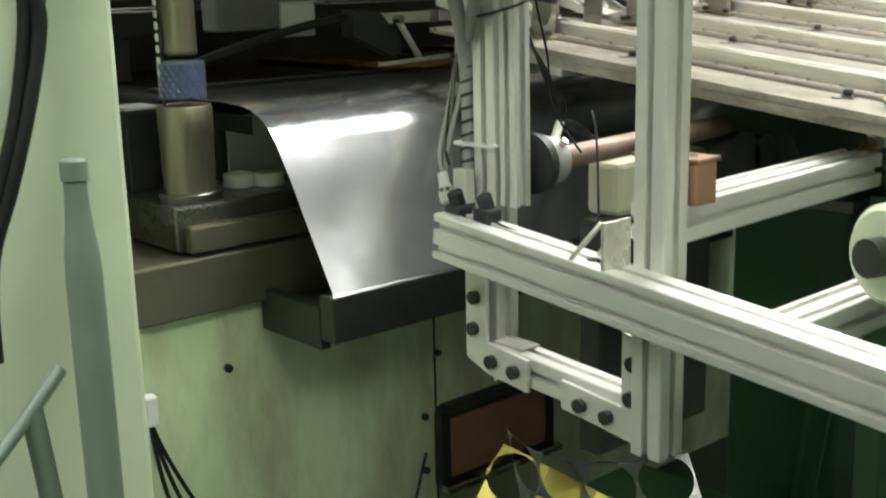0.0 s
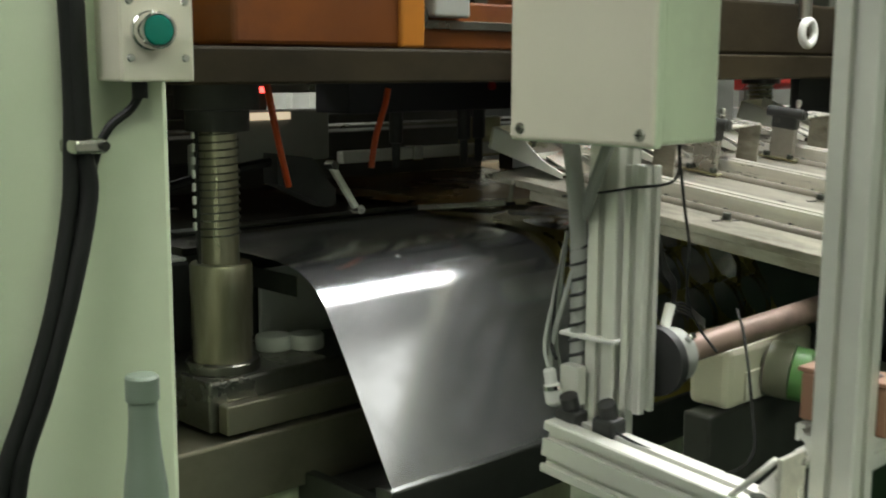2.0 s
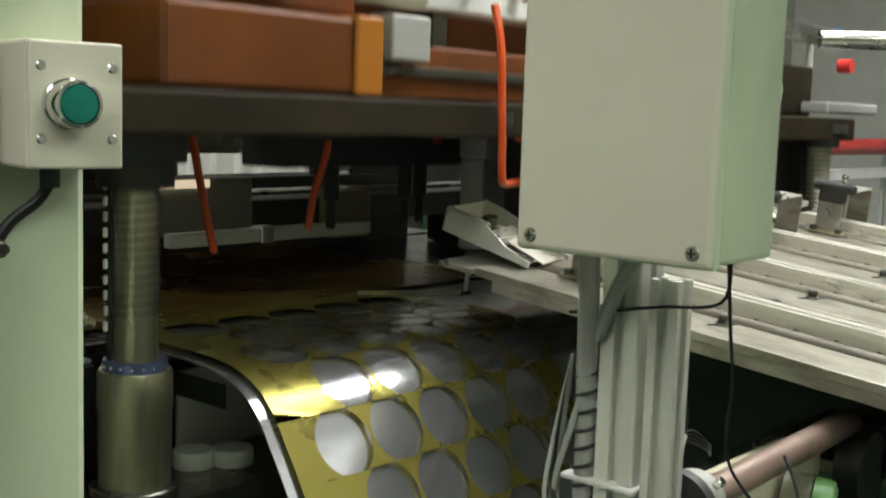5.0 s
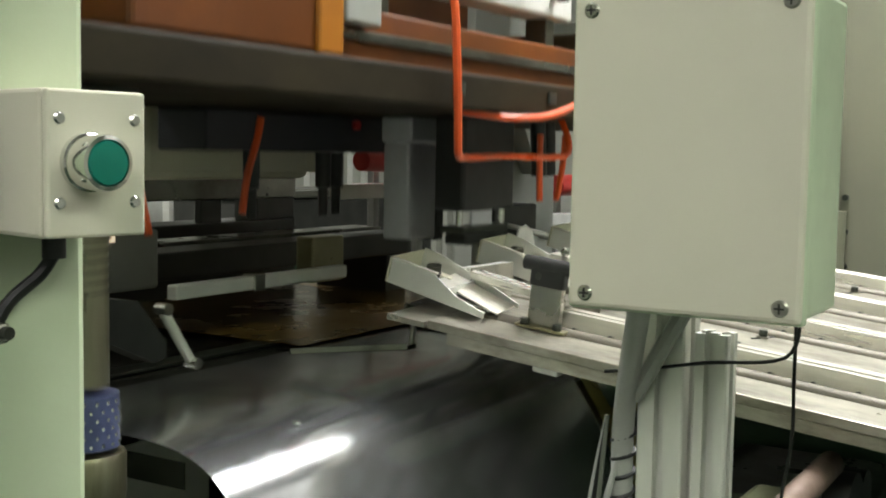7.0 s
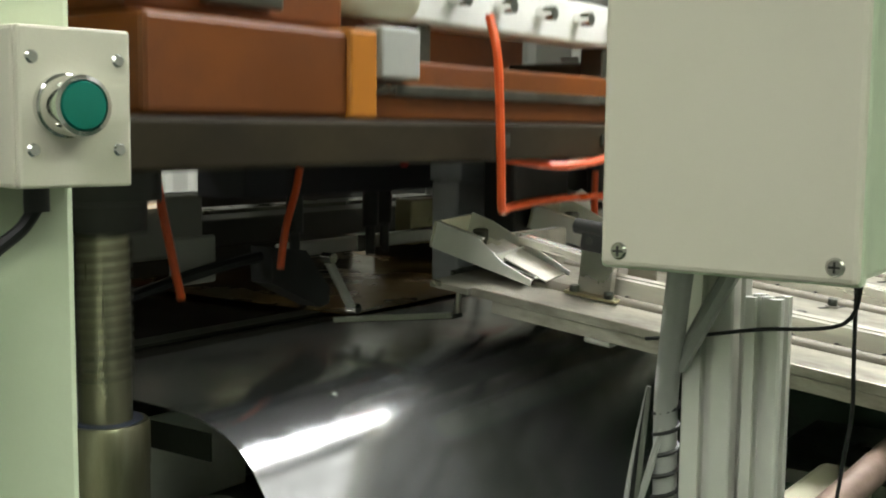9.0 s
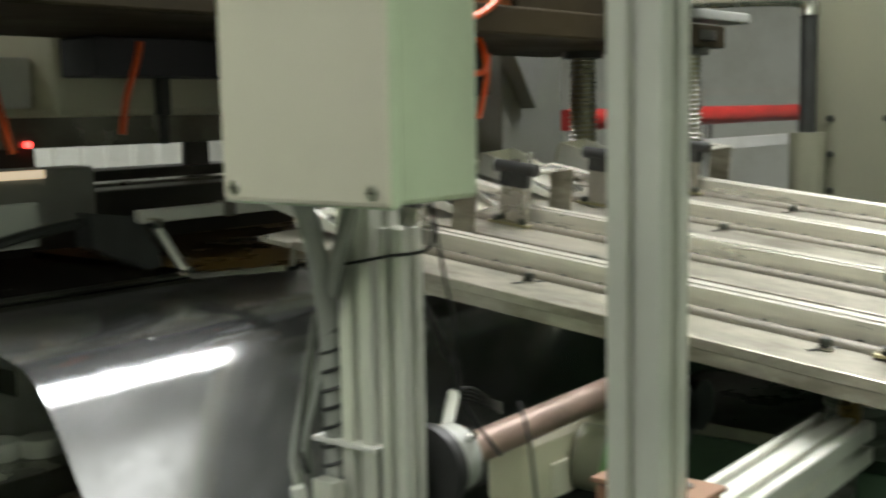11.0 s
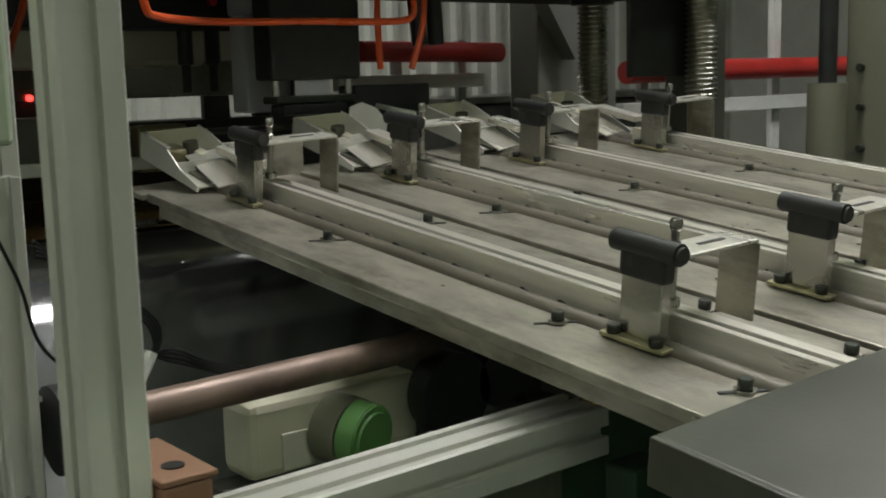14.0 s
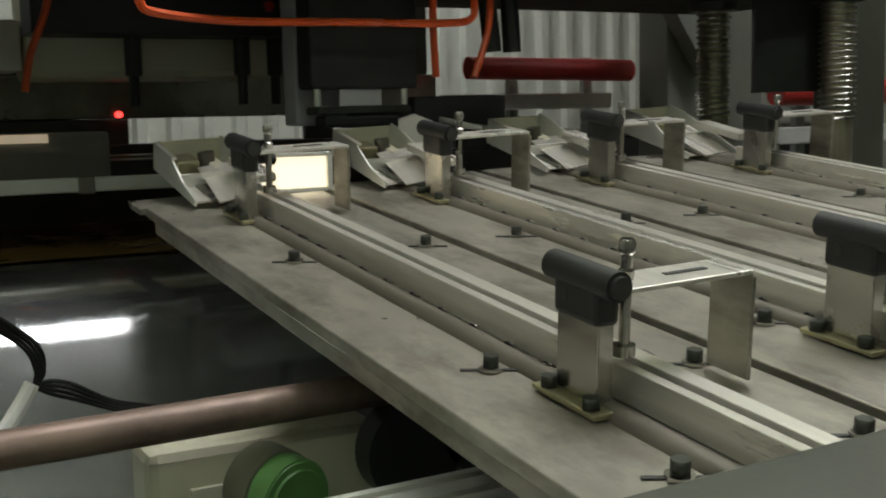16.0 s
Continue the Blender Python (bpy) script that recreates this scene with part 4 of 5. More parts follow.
t = thing("air_fitting", "clear and chrome air fitting with thin tubes by the post", "air fitting", (0.915, 1.20, 0.862))
part("bowl", lathe(B(), (0.912, 1.200, 0.862), ((0.006, 0), (0.010, 0.004), (0.010, 0.022), (0.007, 0.025), (0.007, 0.040), (0.0045, 0.042)), 16, (-0.1, 0.15, 1)), "white", t)
part("collar", cy(B(), (0.9108, 1.2022, 0.880), (0.9104, 1.2030, 0.885), 0.0112, n=16), "chrome", t)
part("bracket", bx(B(), 0.925, 0.940, 1.180, 1.205, 0.862, 0.905, 0.001, m=Matrix.Identity(4)), "alu", t)
for k, (ox, oz) in enumerate(((0.0, 0.0), (0.012, 0.01), (0.02, -0.006))):
    part("tube", tube(B(), ((0.908 + ox, 1.206, 0.902 + oz), (0.918 + ox, 1.222, 0.925), (0.936, 1.226 - 0.004 * k, 0.975), (0.946, 1.216, 1.05)), 0.0022), ("grey", "rubber", "hose_grey")[k], t)


for kx, ky in ((0.898, 1.165), (0.905, 1.120)):
    t = thing("switch_knob", "black plastic connector on the frame beam", "connector", (kx, ky, 0.85), group="connectors")
    part("body", bx(B(), kx - 0.013, kx + 0.013, ky - 0.014, ky + 0.014, 0.848, 0.868, 0.004), "black", t)
    part("cap", cy(B(), (kx, ky, 0.868), (kx - 0.006, ky, 0.884), 0.010, n=14), "black", t)

# ---- roller, gear box and motor below the table ----
t = thing("roller", "worn copper-brown roller shaft below the table", "roller", (1.13, 1.13, 0.92))
part("shaft", cy(B(), (1.02, 1.128, 0.912), (1.40, 1.128, 0.9195), 0.0155, n=24), "pipe", t)
part("flange", cy(B(), (0.9895, 1.128, 0.911), (1.002, 1.128, 0.9113), 0.039, n=28), "black", t)
part("hub", lathe(B(), (1.0025, 1.128, 0.9115), ((0.035, 0), (0.035, 0.010), (0.032, 0.012), (0.031, 0.030), (0.022, 0.040)), 28, (1, 0, 0.02)), "grey", t)
part("grub_screw", cy(B(), (1.022, 1.105, 0.934), (1.022, 1.098, 0.941), 0.004, n=8), "chrome", t)

t = thing("gear_box", "cream gear box with a green motor below the table", "gear box", (1.28, 1.16, 0.8))
part("housing", bx(B(), 1.19, 1.40, 1.155, 1.215, 0.805, 0.885, 0.010), "cream", t)
part("name_plate", bx(B(), 1.225, 1.262, 1.151, 1.1545, 0.812, 0.850, 0.001), "box_cream", t)
part("motor_ring", cy(B(), (1.284, 1.154, 0.846), (1.293, 1.125, 0.843), 0.0365, n=32), "dim_cream", t, "cream motor flange")
part("motor", cy(B(), (1.293, 1.125, 0.843), (1.300, 1.106, 0.8405), 0.0350, n=32), "motor", t, "round green motor")
part("motor_cap", lathe(B(), (1.300, 1.106, 0.8405), ((0.034, 0), (0.033, 0.003), (0.028, 0.0035), (0.027, 0.006), (0.010, 0.0065)), 32, (0.3, -0.94, -0.1)), "motor", t)
part("bracket", bx(B(), 1.16, 1.42, 1.16, 1.20, 0.45, 0.804, 0.004), "dark", t)
t = thing("rusty_block", "rust-brown steel block with a bolt hole on the cross beam", "block", (0.977, 0.89, 0.897))
part("block", bx(B(), 0.9585, 0.995, 0.848, 0.935, 0.897, 0.944, 0.003), "brown", t)
part("top_plate", bx(B(), 0.9575, 0.998, 0.846, 0.938, 0.9445, 0.949, 0.001), "brown", t)
part("hole", cy(B(), (0.978, 0.872, 0.9492), (0.978, 0.872, 0.9500), 0.008, n=16), "black", t)
t = thing("black_pulley", "black pulley beside the motor", "pulley", (1.40, 1.15, 0.85))
part("wheel", cy(B(), (1.41, 1.10, 0.865), (1.41, 1.13, 0.865), 0.045, n=24), "black", t)
part("wheel", cy(B(), (1.47, 1.10, 0.87), (1.47, 1.13, 0.87), 0.03, n=24), "black", t)

# ---- behind the press opening ----
t = thing("feed_finger", "slim dark feed finger with a bright edge under the table's nose", "finger", (1.36, 1.78, 0.99))
bm = B()
extrude_poly(bm, [(-0.012, -0.003), (0.012, -0.003), (0.012, 0.003), (-0.012, 0.003)], (1.352, 1.885, 0.980), (1.369, 1.69, 1.004), (1, 0, 0))
part("blade", bm, "blackened", t)
bm = B()
extrude_poly(bm, [(-0.002, -0.004), (0.002, -0.004), (0.002, 0.004), (-0.002, 0.004)], (1.3385, 1.880, 0.9825), (1.3555, 1.69, 1.0065), (1, 0, 0))
part("bright_edge", bm, "chrome", t, "bright polished edge")
part("stem", cy(B(), (1.372, 1.695, 1.006), (1.372, 1.688, 1.049), 0.004, n=10), "steel", t)

FEED = thing("feed_carriage", "black feed carriage with a bright steel lever", "feeder", (1.30, 1.95, 0.96))
t = FEED
bm = B()
extrude_poly(bm, [(-0.10, 0.045), (0.0, 0.0), (0.02, 0.004), (0.02, 0.028), (-0.03, 0.085), (-0.10, 0.095)], (1.30, 1.97, 0.992), (1.30, 1.93, 0.992), (1, 0, 0))
part("wedge_arm", bm, "black", t)
part("lever", bx(B(), -0.006, 0.006, -0.006, 0.006, -0.05, 0.05, 0.004, m=pose(1.325, 1.915, 1.025, 0, -35, 0)), "alu", t, "bright steel lever")
for lx, lz in ((1.297, 1.065), (1.352, 0.986)):
    part("pivot", cy(B(), (lx, 1.922, lz), (lx, 1.902, lz), 0.008, n=12), "chrome", t)
part("plate", bx(B(), 1.07, 1.15, 1.985, 1.992, 1.04, 1.105, 0.004), "grey", t)
part("hose", tube(B(), ((1.22, 1.95, 1.075), (1.12, 1.97, 1.06), (1.0, 2.0, 1.03), (0.9, 2.02, 1.0)), 0.008), "rubber", t)
BAR = thing("transfer_bar", "bright transfer bar with a brown end block in the press", "bar", (1.35, 2.04, 1.06))
part("bar", bx(B(), 1.35, 1.77, 2.03, 2.05, 1.052, 1.074, 0.003), "alu", BAR)
part("end_block", bx(B(), 1.70, 1.79, 2.052, 2.09, 1.045, 1.125, 0.004), "olive", BAR)
part("collar", bx(B(), 1.52, 1.545, 2.026, 2.054, 1.049, 1.077, 0.002), "steel", BAR)
t = thing("feed_beams", "dark steel beams of the sheet feeder", "feeder", (1.4, 2.3, 1.0))
part("beam", bx(B(), 0.95, 2.3, 2.30, 2.40, 1.04, 1.09, 0.004), "dark", t)
part("beam", bx(B(), 0.95, 2.35, 2.42, 2.5, 1.075, 1.095, 0.003), "oily", t)
part("foot", bx(B(), 0.97, 1.03, 2.30, 2.40, 0.952, 1.039, 0.003), "dark", t)
part("foot", bx(B(), 2.2, 2.28, 2.30, 2.50, 0.952, 1.039, 0.003), "dark", t)
part("foot", bx(B(), 2.24, 2.30, 2.42, 2.49, 1.04, 1.0745, 0.003), "dark", t)

t = thing("gear_housing", "cream painted gear housing with a bolt hole under the crown", "machine housing", (1.44, 2.18, 1.225))
part("housing", bx(B(), 1.266, 1.66, 2.10, 2.27, 1.225, 1.798, 0.012), "cream", t)
part("bolt_hole", cy(B(), (1.307, 2.099, 1.345), (1.307, 2.092, 1.345), 0.018, n=20), "black", t)
part("bracket", bx(B(), 1.664, 1.74, 2.12, 2.2, 1.235, 1.29, 0.004), "cream", t)
part("side_box", bx(B(), 1.20, 1.262, 2.16, 2.27, 1.24, 1.32, 0.004), "white", t)
t = thing("rear_housing", "cream housing behind the press opening", "machine housing", (1.7, 2.7, 1.25))
part("cover", bx(B(), 1.60, 2.04, 2.605, 2.619, 1.27, 1.78, 0.004), "cream", t)
for bz in (1.29, 1.5):
    part("bolt", cy(B(), (1.52, 2.62, bz), (1.52, 2.605, bz), 0.016, n=12), "dark", t)
part("body", bx(B(), 1.42, 2.06, 2.62, 2.9, 1.25, 1.8, 0.008), "cream", t)
t = thing("rear_beam", "dark rear guard of the press with narrow openings", "guard", (1.7, 2.6, 0.6))
part("lower", bx(B(), 0.62, 2.22, 2.58, 2.70, 0.60, 1.112, 0.004), "dark", t)
part("upper", bx(B(), 0.62, 2.22, 2.58, 2.61, 1.164, 1.250, 0.003), "oily", t)
for x0, x1 in ((0.62, 1.52), (1.90, 1.965), (2.03, 2.22)):
    part("upright", bx(B(), x0, x1, 2.585, 2.605, 1.1125, 1.1635, 0.002), "dark", t)
part("side", bx(B(), 0.62, 1.415, 2.62, 2.7, 1.1125, 1.30, 0.004), "dark", t)
part("side", bx(B(), 2.065, 2.22, 2.62, 2.7, 1.1645, 1.94, 0.004), "dark", t)
part("low_guard", bx(B(), 2.222, 2.90, 2.60, 2.64, 0.0, 0.95, 0.004), "dark", t)
part("indicator", cy(B(), (1.50, 2.579, 1.172), (1.50, 2.570, 1.172), 0.007, n=10), "led", t, "lit red indicator")
t = thing("strip_light", "lit strip light inside the press opening", "lamp", (1.24, 2.2, 1.12))
part("tube", bx(B(), 1.185, 1.30, 2.20, 2.205, 1.126, 1.140), "strip", t, "glowing strip")
part("hood", bx(B(), 1.18, 1.40, 2.206, 2.27, 1.045, 1.142, 0.006), "grey", t)
part("bracket", bx(B(), 1.36, 1.40, 2.272, 2.299, 1.045, 1.09, 0.002), "dark", t)
# made-up dark block that hides the lit wall behind the press opening
t = thing("far_machine", "low dark block added to darken the view through the press", "machine", (4.8, 4.5, 0))
part("body", bx(B(), 4.0, 5.6, 4.3, 4.75, 0.0, 1.05, 0.02), "dark", t)
part("top", bx(B(), 3.98, 5.62, 4.28, 4.77, 1.052, 1.085, 0.006), "oily", t)
part("panel", bx(B(), 4.2, 4.7, 4.29, 4.299, 0.3, 0.9, 0.003), "deep_green", t)
t = thing("inner_panel", "pale panel behind the die shoe", "panel", (1.05, 1.95, 0.80))
part("panel", bx(B(), 0.975, 1.13, 1.845, 1.853, 0.807, 0.92, 0.002), "white", t)

t = thing("machine_stand", "dark green machine stand below the table", "stand", (1.9, 1.2, 0))
part("body", bx(B(), 1.90, 2.20, 1.20, 1.45, 0, 0.70, 0.008), "deep_green", t)
part("brace", tube(B(), ((1.46, 0.89, 0.80), (1.58, 1.0, 0.62), (1.70, 1.12, 0.40), (1.80, 1.22, 0.02)), 0.022, 8, 2), "deep_green", t)
part("top_plate", bx(B(), 1.88, 2.22, 1.18, 1.47, 0.702, 0.725, 0.003), "oily", t)
part("leg", bx(B(), 1.42, 1.47, 0.86, 0.90, 0, 0.84, 0.003), "deep_green", t)
for k, (jx, jz) in enumerate(((1.40, 0.895), (1.44, 0.90), (1.49, 0.89))):
    part("fitting", cy(B(), (jx, 0.90 + 0.012 * k, jz), (jx + 0.03, 0.91, jz + 0.012), 0.012 - 0.002 * k, n=12), ("brass", "steel", "blackened")[k], t)
# glowing panel stands in for light reflected off the inlet tray
t = thing("work_light", "glowing panel in place of a reflection at the table's head", "lamp", (1.51, 1.65, 1.058))
part("panel", bx(B(), 1.452, 1.560, 1.6475, 1.6495, 1.066, 1.106, 0.0005), "glow", t, "glowing warm panel")
part("hood", bx(B(), 1.444, 1.568, 1.650, 1.660, 1.058, 1.112, 0.003), "alu", t)
for hx in (1.444, 1.5605):
    part("hood_side", bx(B(), hx, hx + 0.0075, 1.6440, 1.6495, 1.060, 1.112, 0.001), "alu", t)
part("hood_floor", bx(B(), 1.452, 1.560, 1.6440, 1.6495, 1.0600, 1.0655, 0.001), "alu", t)
part("hood_top", bx(B(), 1.452, 1.560, 1.6440, 1.6495, 1.1065, 1.112, 0.001), "alu", t)
# made-up cover that hides the glow until 14.2 s
GLINT_COVER = t = thing("lamp_shutter", "made-up dull plate that slides to uncover the glowing panel", "shutter", (1.506, 1.641, 1.085))
part("plate", bx(B(), 1.444, 1.568, 1.6395, 1.6430, 1.056, 1.112, 0.001), "table", t)

t = thing("red_pipe", "red painted pipe on a rail behind the press", "pipe", (2.5, 2.4, 0.0))
part("pipe", cy(B(), (2.18, 2.36, 1.254), (2.60, 2.36, 1.248), 0.024, n=20), "red", t)
part("rail", bx(B(), 2.14, 2.574, 2.39, 2.42, 1.165, 1.20, 0.003), "white", t)
for px in (2.33, 2.53):
    part("stand", bx(B(), px - 0.012, px + 0.012, 2.421, 2.44, 0.0, 1.28, 0.002), "grey", t)
t = thing("red_pipe", "long red painted pipe on a white rail", "pipe", (3.2, 2.24, 0))
part("pipe", cy(B(), (2.93, 2.24, 1.19), (4.8, 2.24, 1.19), 0.03, n=20), "red", t)
part("rail", bx(B(), 2.93, 4.8, 2.25, 2.28, 1.07, 1.11, 0.003), "white", t)
for px in (3.05, 3.9, 4.7):
    part("stand", bx(B(), px - 0.015, px + 0.015, 2.281, 2.30, 0.0, 1.16, 0.002), "grey", t)
part("stand", bx(B(), 3.62, 3.66, 2.281, 2.30, 0.0, 1.6, 0.002), "white", t)

t = thing("rear_column", "pale grey steel column with a gusset behind the press", "column", (2.7, 2.25, 0))
part("column", bx(B(), 2.58, 2.85, 2.20, 2.30, 0, 2.6, 0.004), "pale_grey", t)
bm = B()
v = [bm.verts.new(p) for y in (2.15, 2.197) for p in ((2.52, y, 1.42), (2.72, y, 1.42), (2.655, y, 1.225))]
for q in ((0, 1, 2), (3, 5, 4), (0, 3, 4, 1), (1, 4, 5, 2), (2, 5, 3, 0)):
    bm.faces.new([v[k] for k in q])
part("gusset", bm, "grey", t)
part("side_post", bx(B(), 2.80, 2.90, 1.90, 2.0, 0, 2.6, 0.004), "tray", t)
part("tie", bx(B(), 2.81, 2.84, 2.001, 2.199, 1.55, 1.62, 0.002), "grey", t)

# fittings beside the right side frame
t = thing("air_cylinder", "white upright air cylinder with a black rod", "cylinder", (2.56, 1.41, 0.9))
part("barrel", cy(B(), (2.56, 1.41, 0.95), (2.56, 1.41, 1.165), 0.036, n=24), "dim_cream", t)
part("rod", cy(B(), (2.56, 1.41, 1.165), (2.56, 1.41, 1.40), 0.017, n=16), "black", t)
part("elbow", tube(B(), ((2.56, 1.41, 1.40), (2.56, 1.415, 1.43), (2.53, 1.45, 1.44), (2.40, 1.62, 1.44)), 0.02, 12), "steel", t)
t = thing("slide_unit", "pale pneumatic slide unit with two rods", "pneumatic slide", (2.98, 1.24, 0.0))
part("stand", bx(B(), 2.95, 3.10, 1.25, 1.30, 0.0, 0.899, 0.004), "dark", t)
part("block", bx(B(), 2.93, 3.12, 1.24, 1.30, 0.90, 1.155, 0.004), "dim_cream", t)
for rx in (2.985, 3.065):
    part("rod", cy(B(), (rx, 1.27, 1.155), (rx, 1.27, 1.9), 0.026, n=12), "white", t)
for rz in (1.14, 0.99):
    part("knob", cy(B(), (3.02, 1.24, rz), (3.02, 1.215, rz), 0.016, n=12), "blackened", t)
t = thing("flexible_hose", "dark grey ribbed flexible hose", "hose", (3.17, 1.25, 0.0))


def ribbed(bm, pts, r, ribs, n=18):
    P = smooth_path(pts, 24)
    prev = None
    for k in range(ribs * 4):
        f = k / (ribs * 4 - 1) * (len(P) - 1)
        a = int(min(f, len(P) - 2))
        c = P[a].lerp(P[a + 1], f - a)
        q = (P[a + 1] - P[a]).to_track_quat("Z", "Y")
        rr = r * (1.07, 1.07, 0.96, 0.96)[k % 4]
        ring = [bm.verts.new(c + q @ Vector((rr * math.cos(2 * math.pi * m / n), rr * math.sin(2 * math.pi * m / n), 0))) for m in range(n)]
        if prev:
            for m in range(n):
                bm.faces.new((prev[m], prev[(m + 1) % n], ring[(m + 1) % n], ring[m])).smooth = True
        prev = ring
    return bm


part("hose", ribbed(B(), ((3.22, 1.25, 0.6), (3.24, 1.25, 0.9), (3.27, 1.25, 1.15), (3.33, 1.25, 1.4), (3.45, 1.25, 1.8)), 0.055, 44), "hose_grey", t)
t2 = thing("suction_hose", "dark ribbed suction hose below the outfeed table", "hose", (1.83, 1.02, 0.0))
part("cuff", cy(B(), (1.79, 1.04, 0.945), (1.79, 1.04, 0.99), 0.052, n=20), "blackened", t2)
part("clamp", cy(B(), (1.79, 1.034, 0.915), (1.79, 1.037, 0.93), 0.0515, n=20), "steel", t2)
part("hose", ribbed(B(), ((1.83, 1.05, 0.0), (1.82, 1.03, 0.35), (1.80, 1.02, 0.62), (1.79, 1.03, 0.90), (1.79, 1.04, 0.985)), 0.045, 50), "hose_grey", t2)
part("socket", cy(B(), (3.22, 1.25, 0.0), (3.22, 1.25, 0.62), 0.06, n=20), "dark", t)
t = thing("drum", "cream round drum at the end of a cross beam", "drum", (1.1, 0.66, 0.87))
part("drum", lathe(B(), (1.0, 0.655, 0.868), ((0.045, 0), (0.052, 0.008), (0.052, 0.10), (0.048, 0.105)), 28, (1, -0.3, 0)), "green", t)
part("hub", cy(B(), (0.98, 0.661, 0.868), (1.0, 0.655, 0.868), 0.02, n=14), "blackened", t)
t = thing("pneumatic_gripper", "black pneumatic gripper with bright rods", "gripper", (1.85, 1.78, 1.1))
part("body", bx(B(), 1.76, 1.92, 1.78, 1.83, 1.135, 1.185, 0.004), "black", t)
part("lower", bx(B(), 1.79, 1.90, 1.79, 1.83, 1.10, 1.134, 0.004), "black", t)
# white colour stands in for the lamp glints on the metal rods
for k in range(3):
    part("rod", cy(B(), (1.80 + 0.06 * k, 1.775, 1.150 - 0.012 * k), (1.84 + 0.075 * k, 1.72, 1.135 - 0.012 * k), 0.0045, n=8), "white", t, "gripper rod coloured white for its glint")
part("leg", bx(B(), 1.83, 1.86, 1.80, 1.83, 0.952, 1.099, 0.003), "dark", t)

# ---- bottom: scrap ----
t = thing("scrap_bin", "open bin of punched scrap below the frame", "bin", (1.25, 1.2, 0))
part("bin", bx(B(), 1.05, 1.6, 0.95, 1.45, 0.0, 0.22, 0.006), "deep_green", t)


def holes_sheet(bm, x0, x1, y0, y1, r, pitch, at):
    """A flat sheet with staggered round holes; at maps (x, y) to the place."""
    dx, dy = pitch, pitch * math.sqrt(3) / 2
    n = 18
    ny = int((y1 - y0) / dy)
    for j in range(ny):
        cyy = y0 + dy * (j + 0.5)
        k = 0
        off = 0.5 * dx if j % 2 else 0.0
        while x0 + off + dx * (k + 1) <= x1 + 1e-6:
            cx = x0 + off + dx * (k + 0.5)
            inner = [at(cx + r * math.cos(2 * math.pi * i / n), cyy + r * math.sin(2 * math.pi * i / n)) for i in range(n)]
            outer = []
            for i in range(n):
                c, s = math.cos(2 * math.pi * i / n), math.sin(2 * math.pi * i / n)
                q = min(0.5 * dx / max(abs(c), 1e-6), 0.5 * dy / max(abs(s), 1e-6))
                outer.append(at(cx + q * c, cyy + q * s))
            a = [bm.verts.new(p) for p in inner]
            b = [bm.verts.new(p) for p in outer]
            for i in range(n):
                f = bm.faces.new((a[i], a[(i + 1) % n], b[(i + 1) % n], b[i]))
                f.smooth = True
            k += 1
        # margins left and right of the row
        xs = x0, x0 + off
        xe = x0 + off + dx * k, x1
        for u, v in (xs, xe):
            if v - u > 0.001:
                q = [bm.verts.new(at(p, cyy + s)) for p, s in ((u, -dy / 2), (v, -dy / 2), (v, dy / 2), (u, dy / 2))]
                bm.faces.new(q)
    return bm


def along_profile():
    prof = apron_profile()
    d = [0.0]
    for a, b in zip(prof, prof[1:]):
        d.append(d[-1] + math.hypot(b[0] - a[0], b[1] - a[1]))

    def at(x, s):
        s = min(max(s, 0.0), d[-1] - 1e-6)
        i = max(k for k in range(len(d) - 1) if d[k] <= s)
        f = (s - d[i]) / (d[i + 1] - d[i])
        a, b = prof[i], prof[i + 1]
        t0 = Vector((0, b[0] - a[0], b[1] - a[1])).normalized()
        nrm = Vector((0, t0.z, -t0.y))
        nrm = nrm if nrm.z > 0 else -nrm
        p = Vector((x, a[0] + (b[0] - a[0]) * f, a[1] + (b[1] - a[1]) * f)) + nrm * 0.006
        return p
    return at, d[-1]


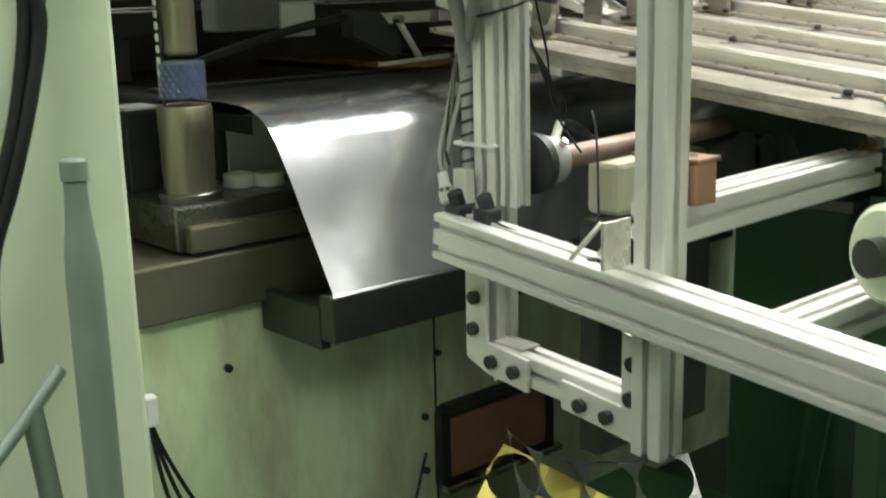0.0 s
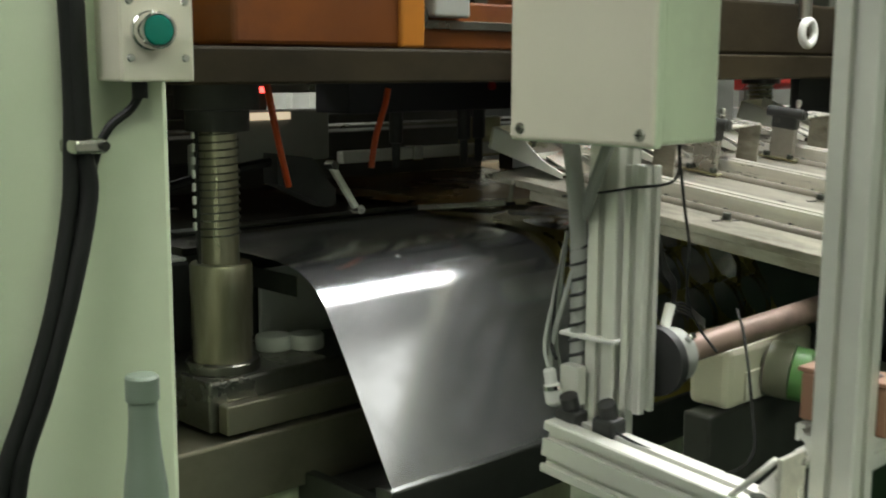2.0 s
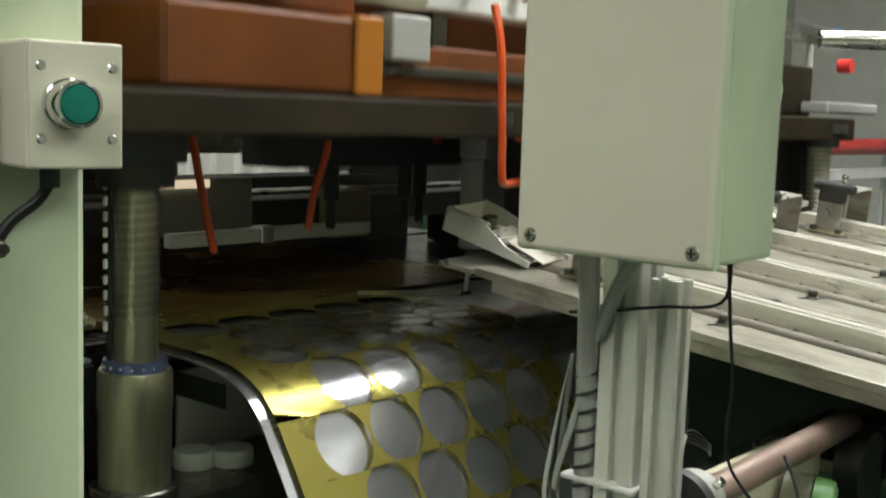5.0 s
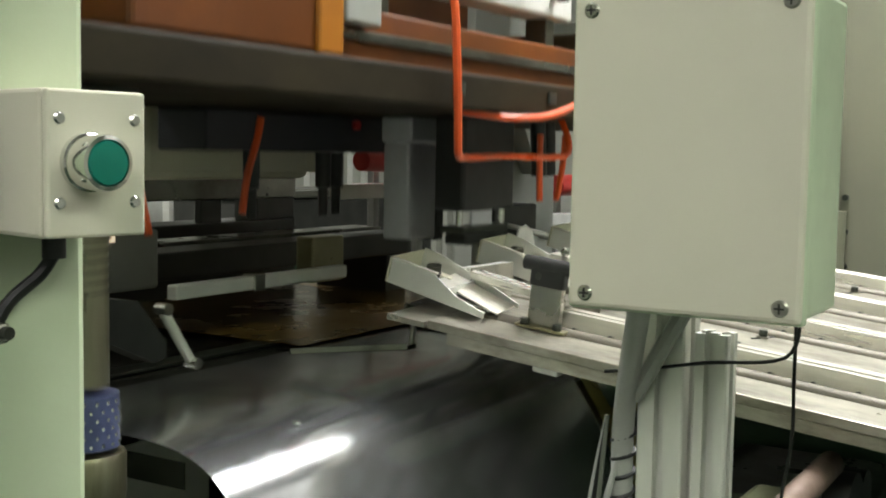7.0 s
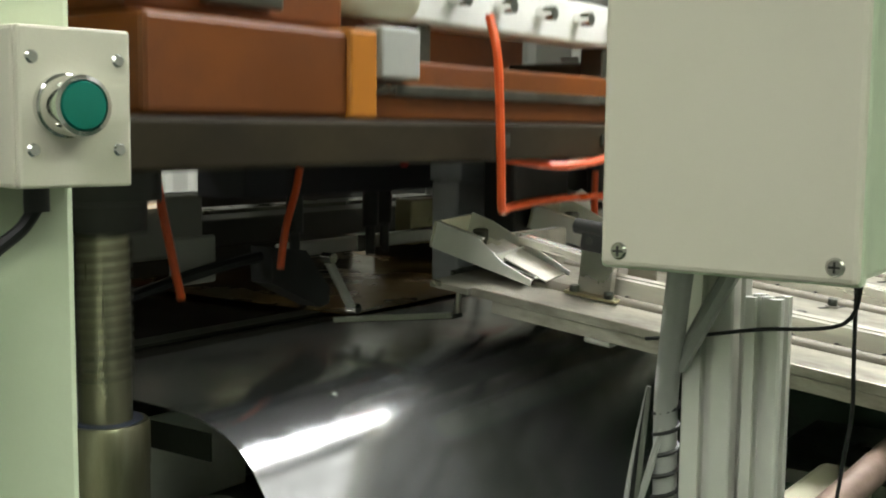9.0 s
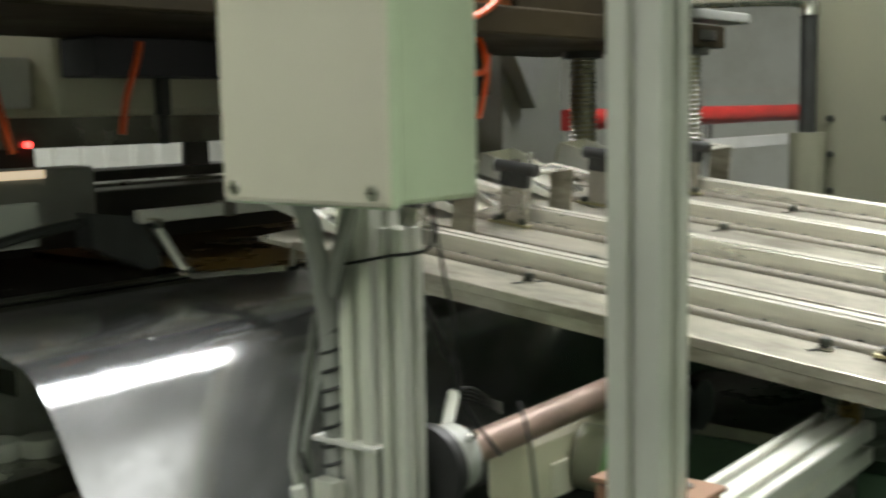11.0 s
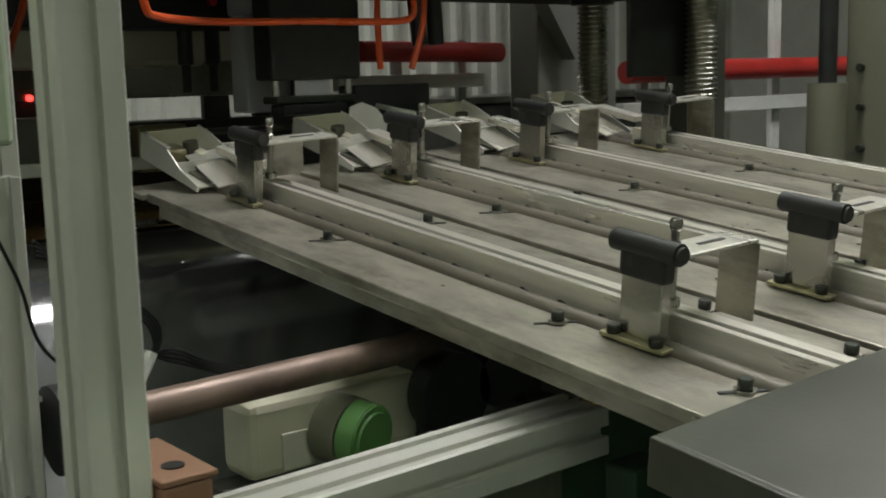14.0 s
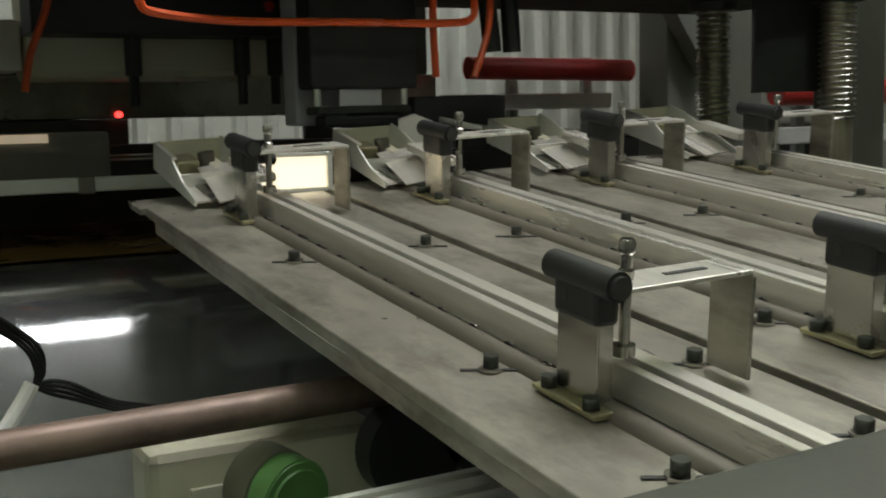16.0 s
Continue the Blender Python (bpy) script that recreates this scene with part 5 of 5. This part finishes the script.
def skeleton_sheet():
    """The punched yellow sheet that slides along the apron; its origin is its leading edge."""
    at, length = along_profile()
    t = thing("punched_sheet", "yellow lacquered tinplate sheet with rows of punched holes", "sheet metal", (0, 1.7, 0.95))
    bm = B()
    # solid leading margin, then the punched field
    r, pitch = 0.0445, 0.0935
    dx, dy, n, s0 = pitch, pitch * math.sqrt(3) / 2, 18, 0.05
    ny = int((length - 0.004 - s0) / dy)
    width = 0.042 + 5.5 * dx
    ring = [(math.cos(2 * math.pi * k / n), math.sin(2 * math.pi * k / n)) for k in range(n)]

    def face(pts):
        f = bm.faces.new([bm.verts.new(at(*p)) for p in pts])
        f.smooth = True

    # cells with a round hole, and strips that fill each row up to the sheet's edges
    for j in range(ny):
        cs = s0 + dy * (j + 0.5)
        lo, hi = cs - dy / 2, cs + dy / 2
        left = 0.042 + (0.5 * dx if j % 2 else 0.0)
        count = 5
        for k in range(count):
            cx = left + dx * (k + 0.5)
            outer = []
            for c, s in ring:
                q = min(0.5 * dx / max(abs(c), 1e-6), 0.5 * dy / max(abs(s), 1e-6))
                outer.append((cx + q * c, cs + q * s))
            for i in range(n):
                m = (i + 1) % n
                face(((cx + r * ring[i][0], cs + r * ring[i][1]), (cx + r * ring[m][0], cs + r * ring[m][1]), outer[m], outer[i]))
        for a, b in ((0.0, left), (left + dx * count, width)):
            if b - a > 0.001:
                for i in range(4):
                    face(((a, lo + dy * i / 4), (b, lo + dy * i / 4), (b, lo + dy * (i + 1) / 4), (a, lo + dy * (i + 1) / 4)))
    for u, v in ((0.0, s0), (s0 + dy * ny, length)):
        for i in range(4):
            face(((0.0, u + (v - u) * i / 4), (width, u + (v - u) * i / 4), (width, u + (v - u) * (i + 1) / 4), (0.0, u + (v - u) * (i + 1) / 4)))
    bmesh.ops.remove_doubles(bm, verts=bm.verts, dist=0.0002)
    part("sheet", bm, "lacquer", t)
    return t


SKEL = skeleton_sheet()


def scrap_piece(m, bend, material):
    t = thing("scrap_skeleton", "bent punched tinplate scrap lying in the bin", "scrap metal", m=m, group="scrap skeletons")

    def at(x, y):
        a = (x - 0.2) * bend
        return Vector((math.sin(a) / bend, y, (1 - math.cos(a)) / bend))
    bm = holes_sheet(B(), 0.0, 0.374, 0.0, 0.25, 0.0445, 0.0935, at)
    bmesh.ops.remove_doubles(bm, verts=bm.verts, dist=0.0002)
    part("sheet", bm, material, t, local=True)


scrap_piece(pose(1.12, 1.10, 0.25, 25, -10, 30), 3.4, "lacquer")
scrap_piece(pose(1.13, 1.09, 0.24, 40, 15, -20), 4.1, "tin")
scrap_piece(pose(1.12, 1.14, 0.25, 10, 20, 75), 3.0, "lacquer")
t = thing("printed_sheet", "amber lacquered tinplate sheet lying on the feed bed", "sheet metal", (0, 2.0, 0.957))
part("sheet", bx(B(), 0.0, 0.9, 1.99, 2.7, 0.9575, 0.9583), "lacquer_back", t)
FLAT = t


def motions():
    # ram: a stroke every 0.58 s until 13.6 s, then it rests at the top
    STROKE, PERIOD, FIRST = 0.14, 0.58, 0.27
    rows, cage = [], []
    t0 = 0.0
    steps = []
    k = 0
    while k * PERIOD / 4 + FIRST - PERIOD / 2 < 13.9:
        steps.append(k * PERIOD / 4 + FIRST - PERIOD / 2)
        k += 1
    times = [0.0] + [s for s in steps if s > 0.02] + [14.6, 16.0]
    for s in times:
        lift = STROKE if s > 13.87 else STROKE * (0.5 - 0.5 * math.cos(2 * math.pi * (s - FIRST) / PERIOD))
        rows.append((s, lift))
    walk(RAM, [(s, pose(1.6, 1.9, 1.205 + q)) for s, q in rows])
    for ob, gx, gy in CAGES:
        walk(ob, [(s, pose(gx, gy, 0.955 + 0.5 * q)) for s, q in rows])
    walk(FEED, [(s, pose(x - 0.052, 1.95, 0.96)) for s, x in (
        (0, 1.47), (0.8, 1.414), (1.5, 1.317), (2.0, 1.225), (2.5, 1.14), (3.0, 1.076), (3.3, 1.02), (4.0, 0.93), (5.2, 0.88), (6.3, 1.0), (7.3, 1.245), (7.8, 1.332), (8.2, 1.346),
        (9.4, 1.44), (10.5, 1.437), (11.0, 1.354), (12.0, 1.18), (13.0, 1.0), (16, 0.9))])
    walk(SKEL, [(s, pose(x, 1.7, 0.95)) for s, x in (
        (0, 2.35), (0.5, 2.15), (1.0, 1.86), (1.5, 1.63), (2.0, 1.43), (2.3, 1.32), (2.6, 1.262), (2.8, 1.205), (3.0, 1.197), (3.2, 1.175), (3.4, 1.12), (3.6, 1.10), (3.8, 1.09), (4.0, 1.04), (4.2, 0.995), (4.4, 0.972),
        (4.6, 0.964), (5.0, 0.955), (5.2, 1.01), (5.6, 1.15), (6.4, 1.48), (7.0, 1.80), (7.4, 2.05), (7.9, 2.35), (16, 2.35))])
    walk(BAR, [(s, pose(1.35 + 0.56 * (x - 0.052 - 1.28), 2.04, 1.06)) for s, x in (
        (0, 1.47), (0.8, 1.414), (2.0, 1.225), (3.0, 1.076), (4.0, 0.93), (5.2, 0.88), (6.3, 1.0), (7.3, 1.245), (7.8, 1.332), (8.2, 1.346), (9.4, 1.44), (10.5, 1.437), (11.0, 1.354), (12.0, 1.18), (13.0, 1.0), (16, 0.96))])
    walk(GLINT_COVER, [(s, pose(1.506, 1.641, z)) for s, z in ((0, 1.085), (14.2, 1.085), (14.4, 1.062), (14.6, 1.026), (16, 1.026))])
    walk(FLAT, [(s, pose(x, 2.0, 0.957)) for s, x in ((0, 1.5), (2.2, 1.5), (3.6, 1.05), (4.5, 0.93), (5.2, 0.93), (6.2, 1.5), (13.6, 1.5), (14.3, 1.05), (16, 1.0))])


motions()
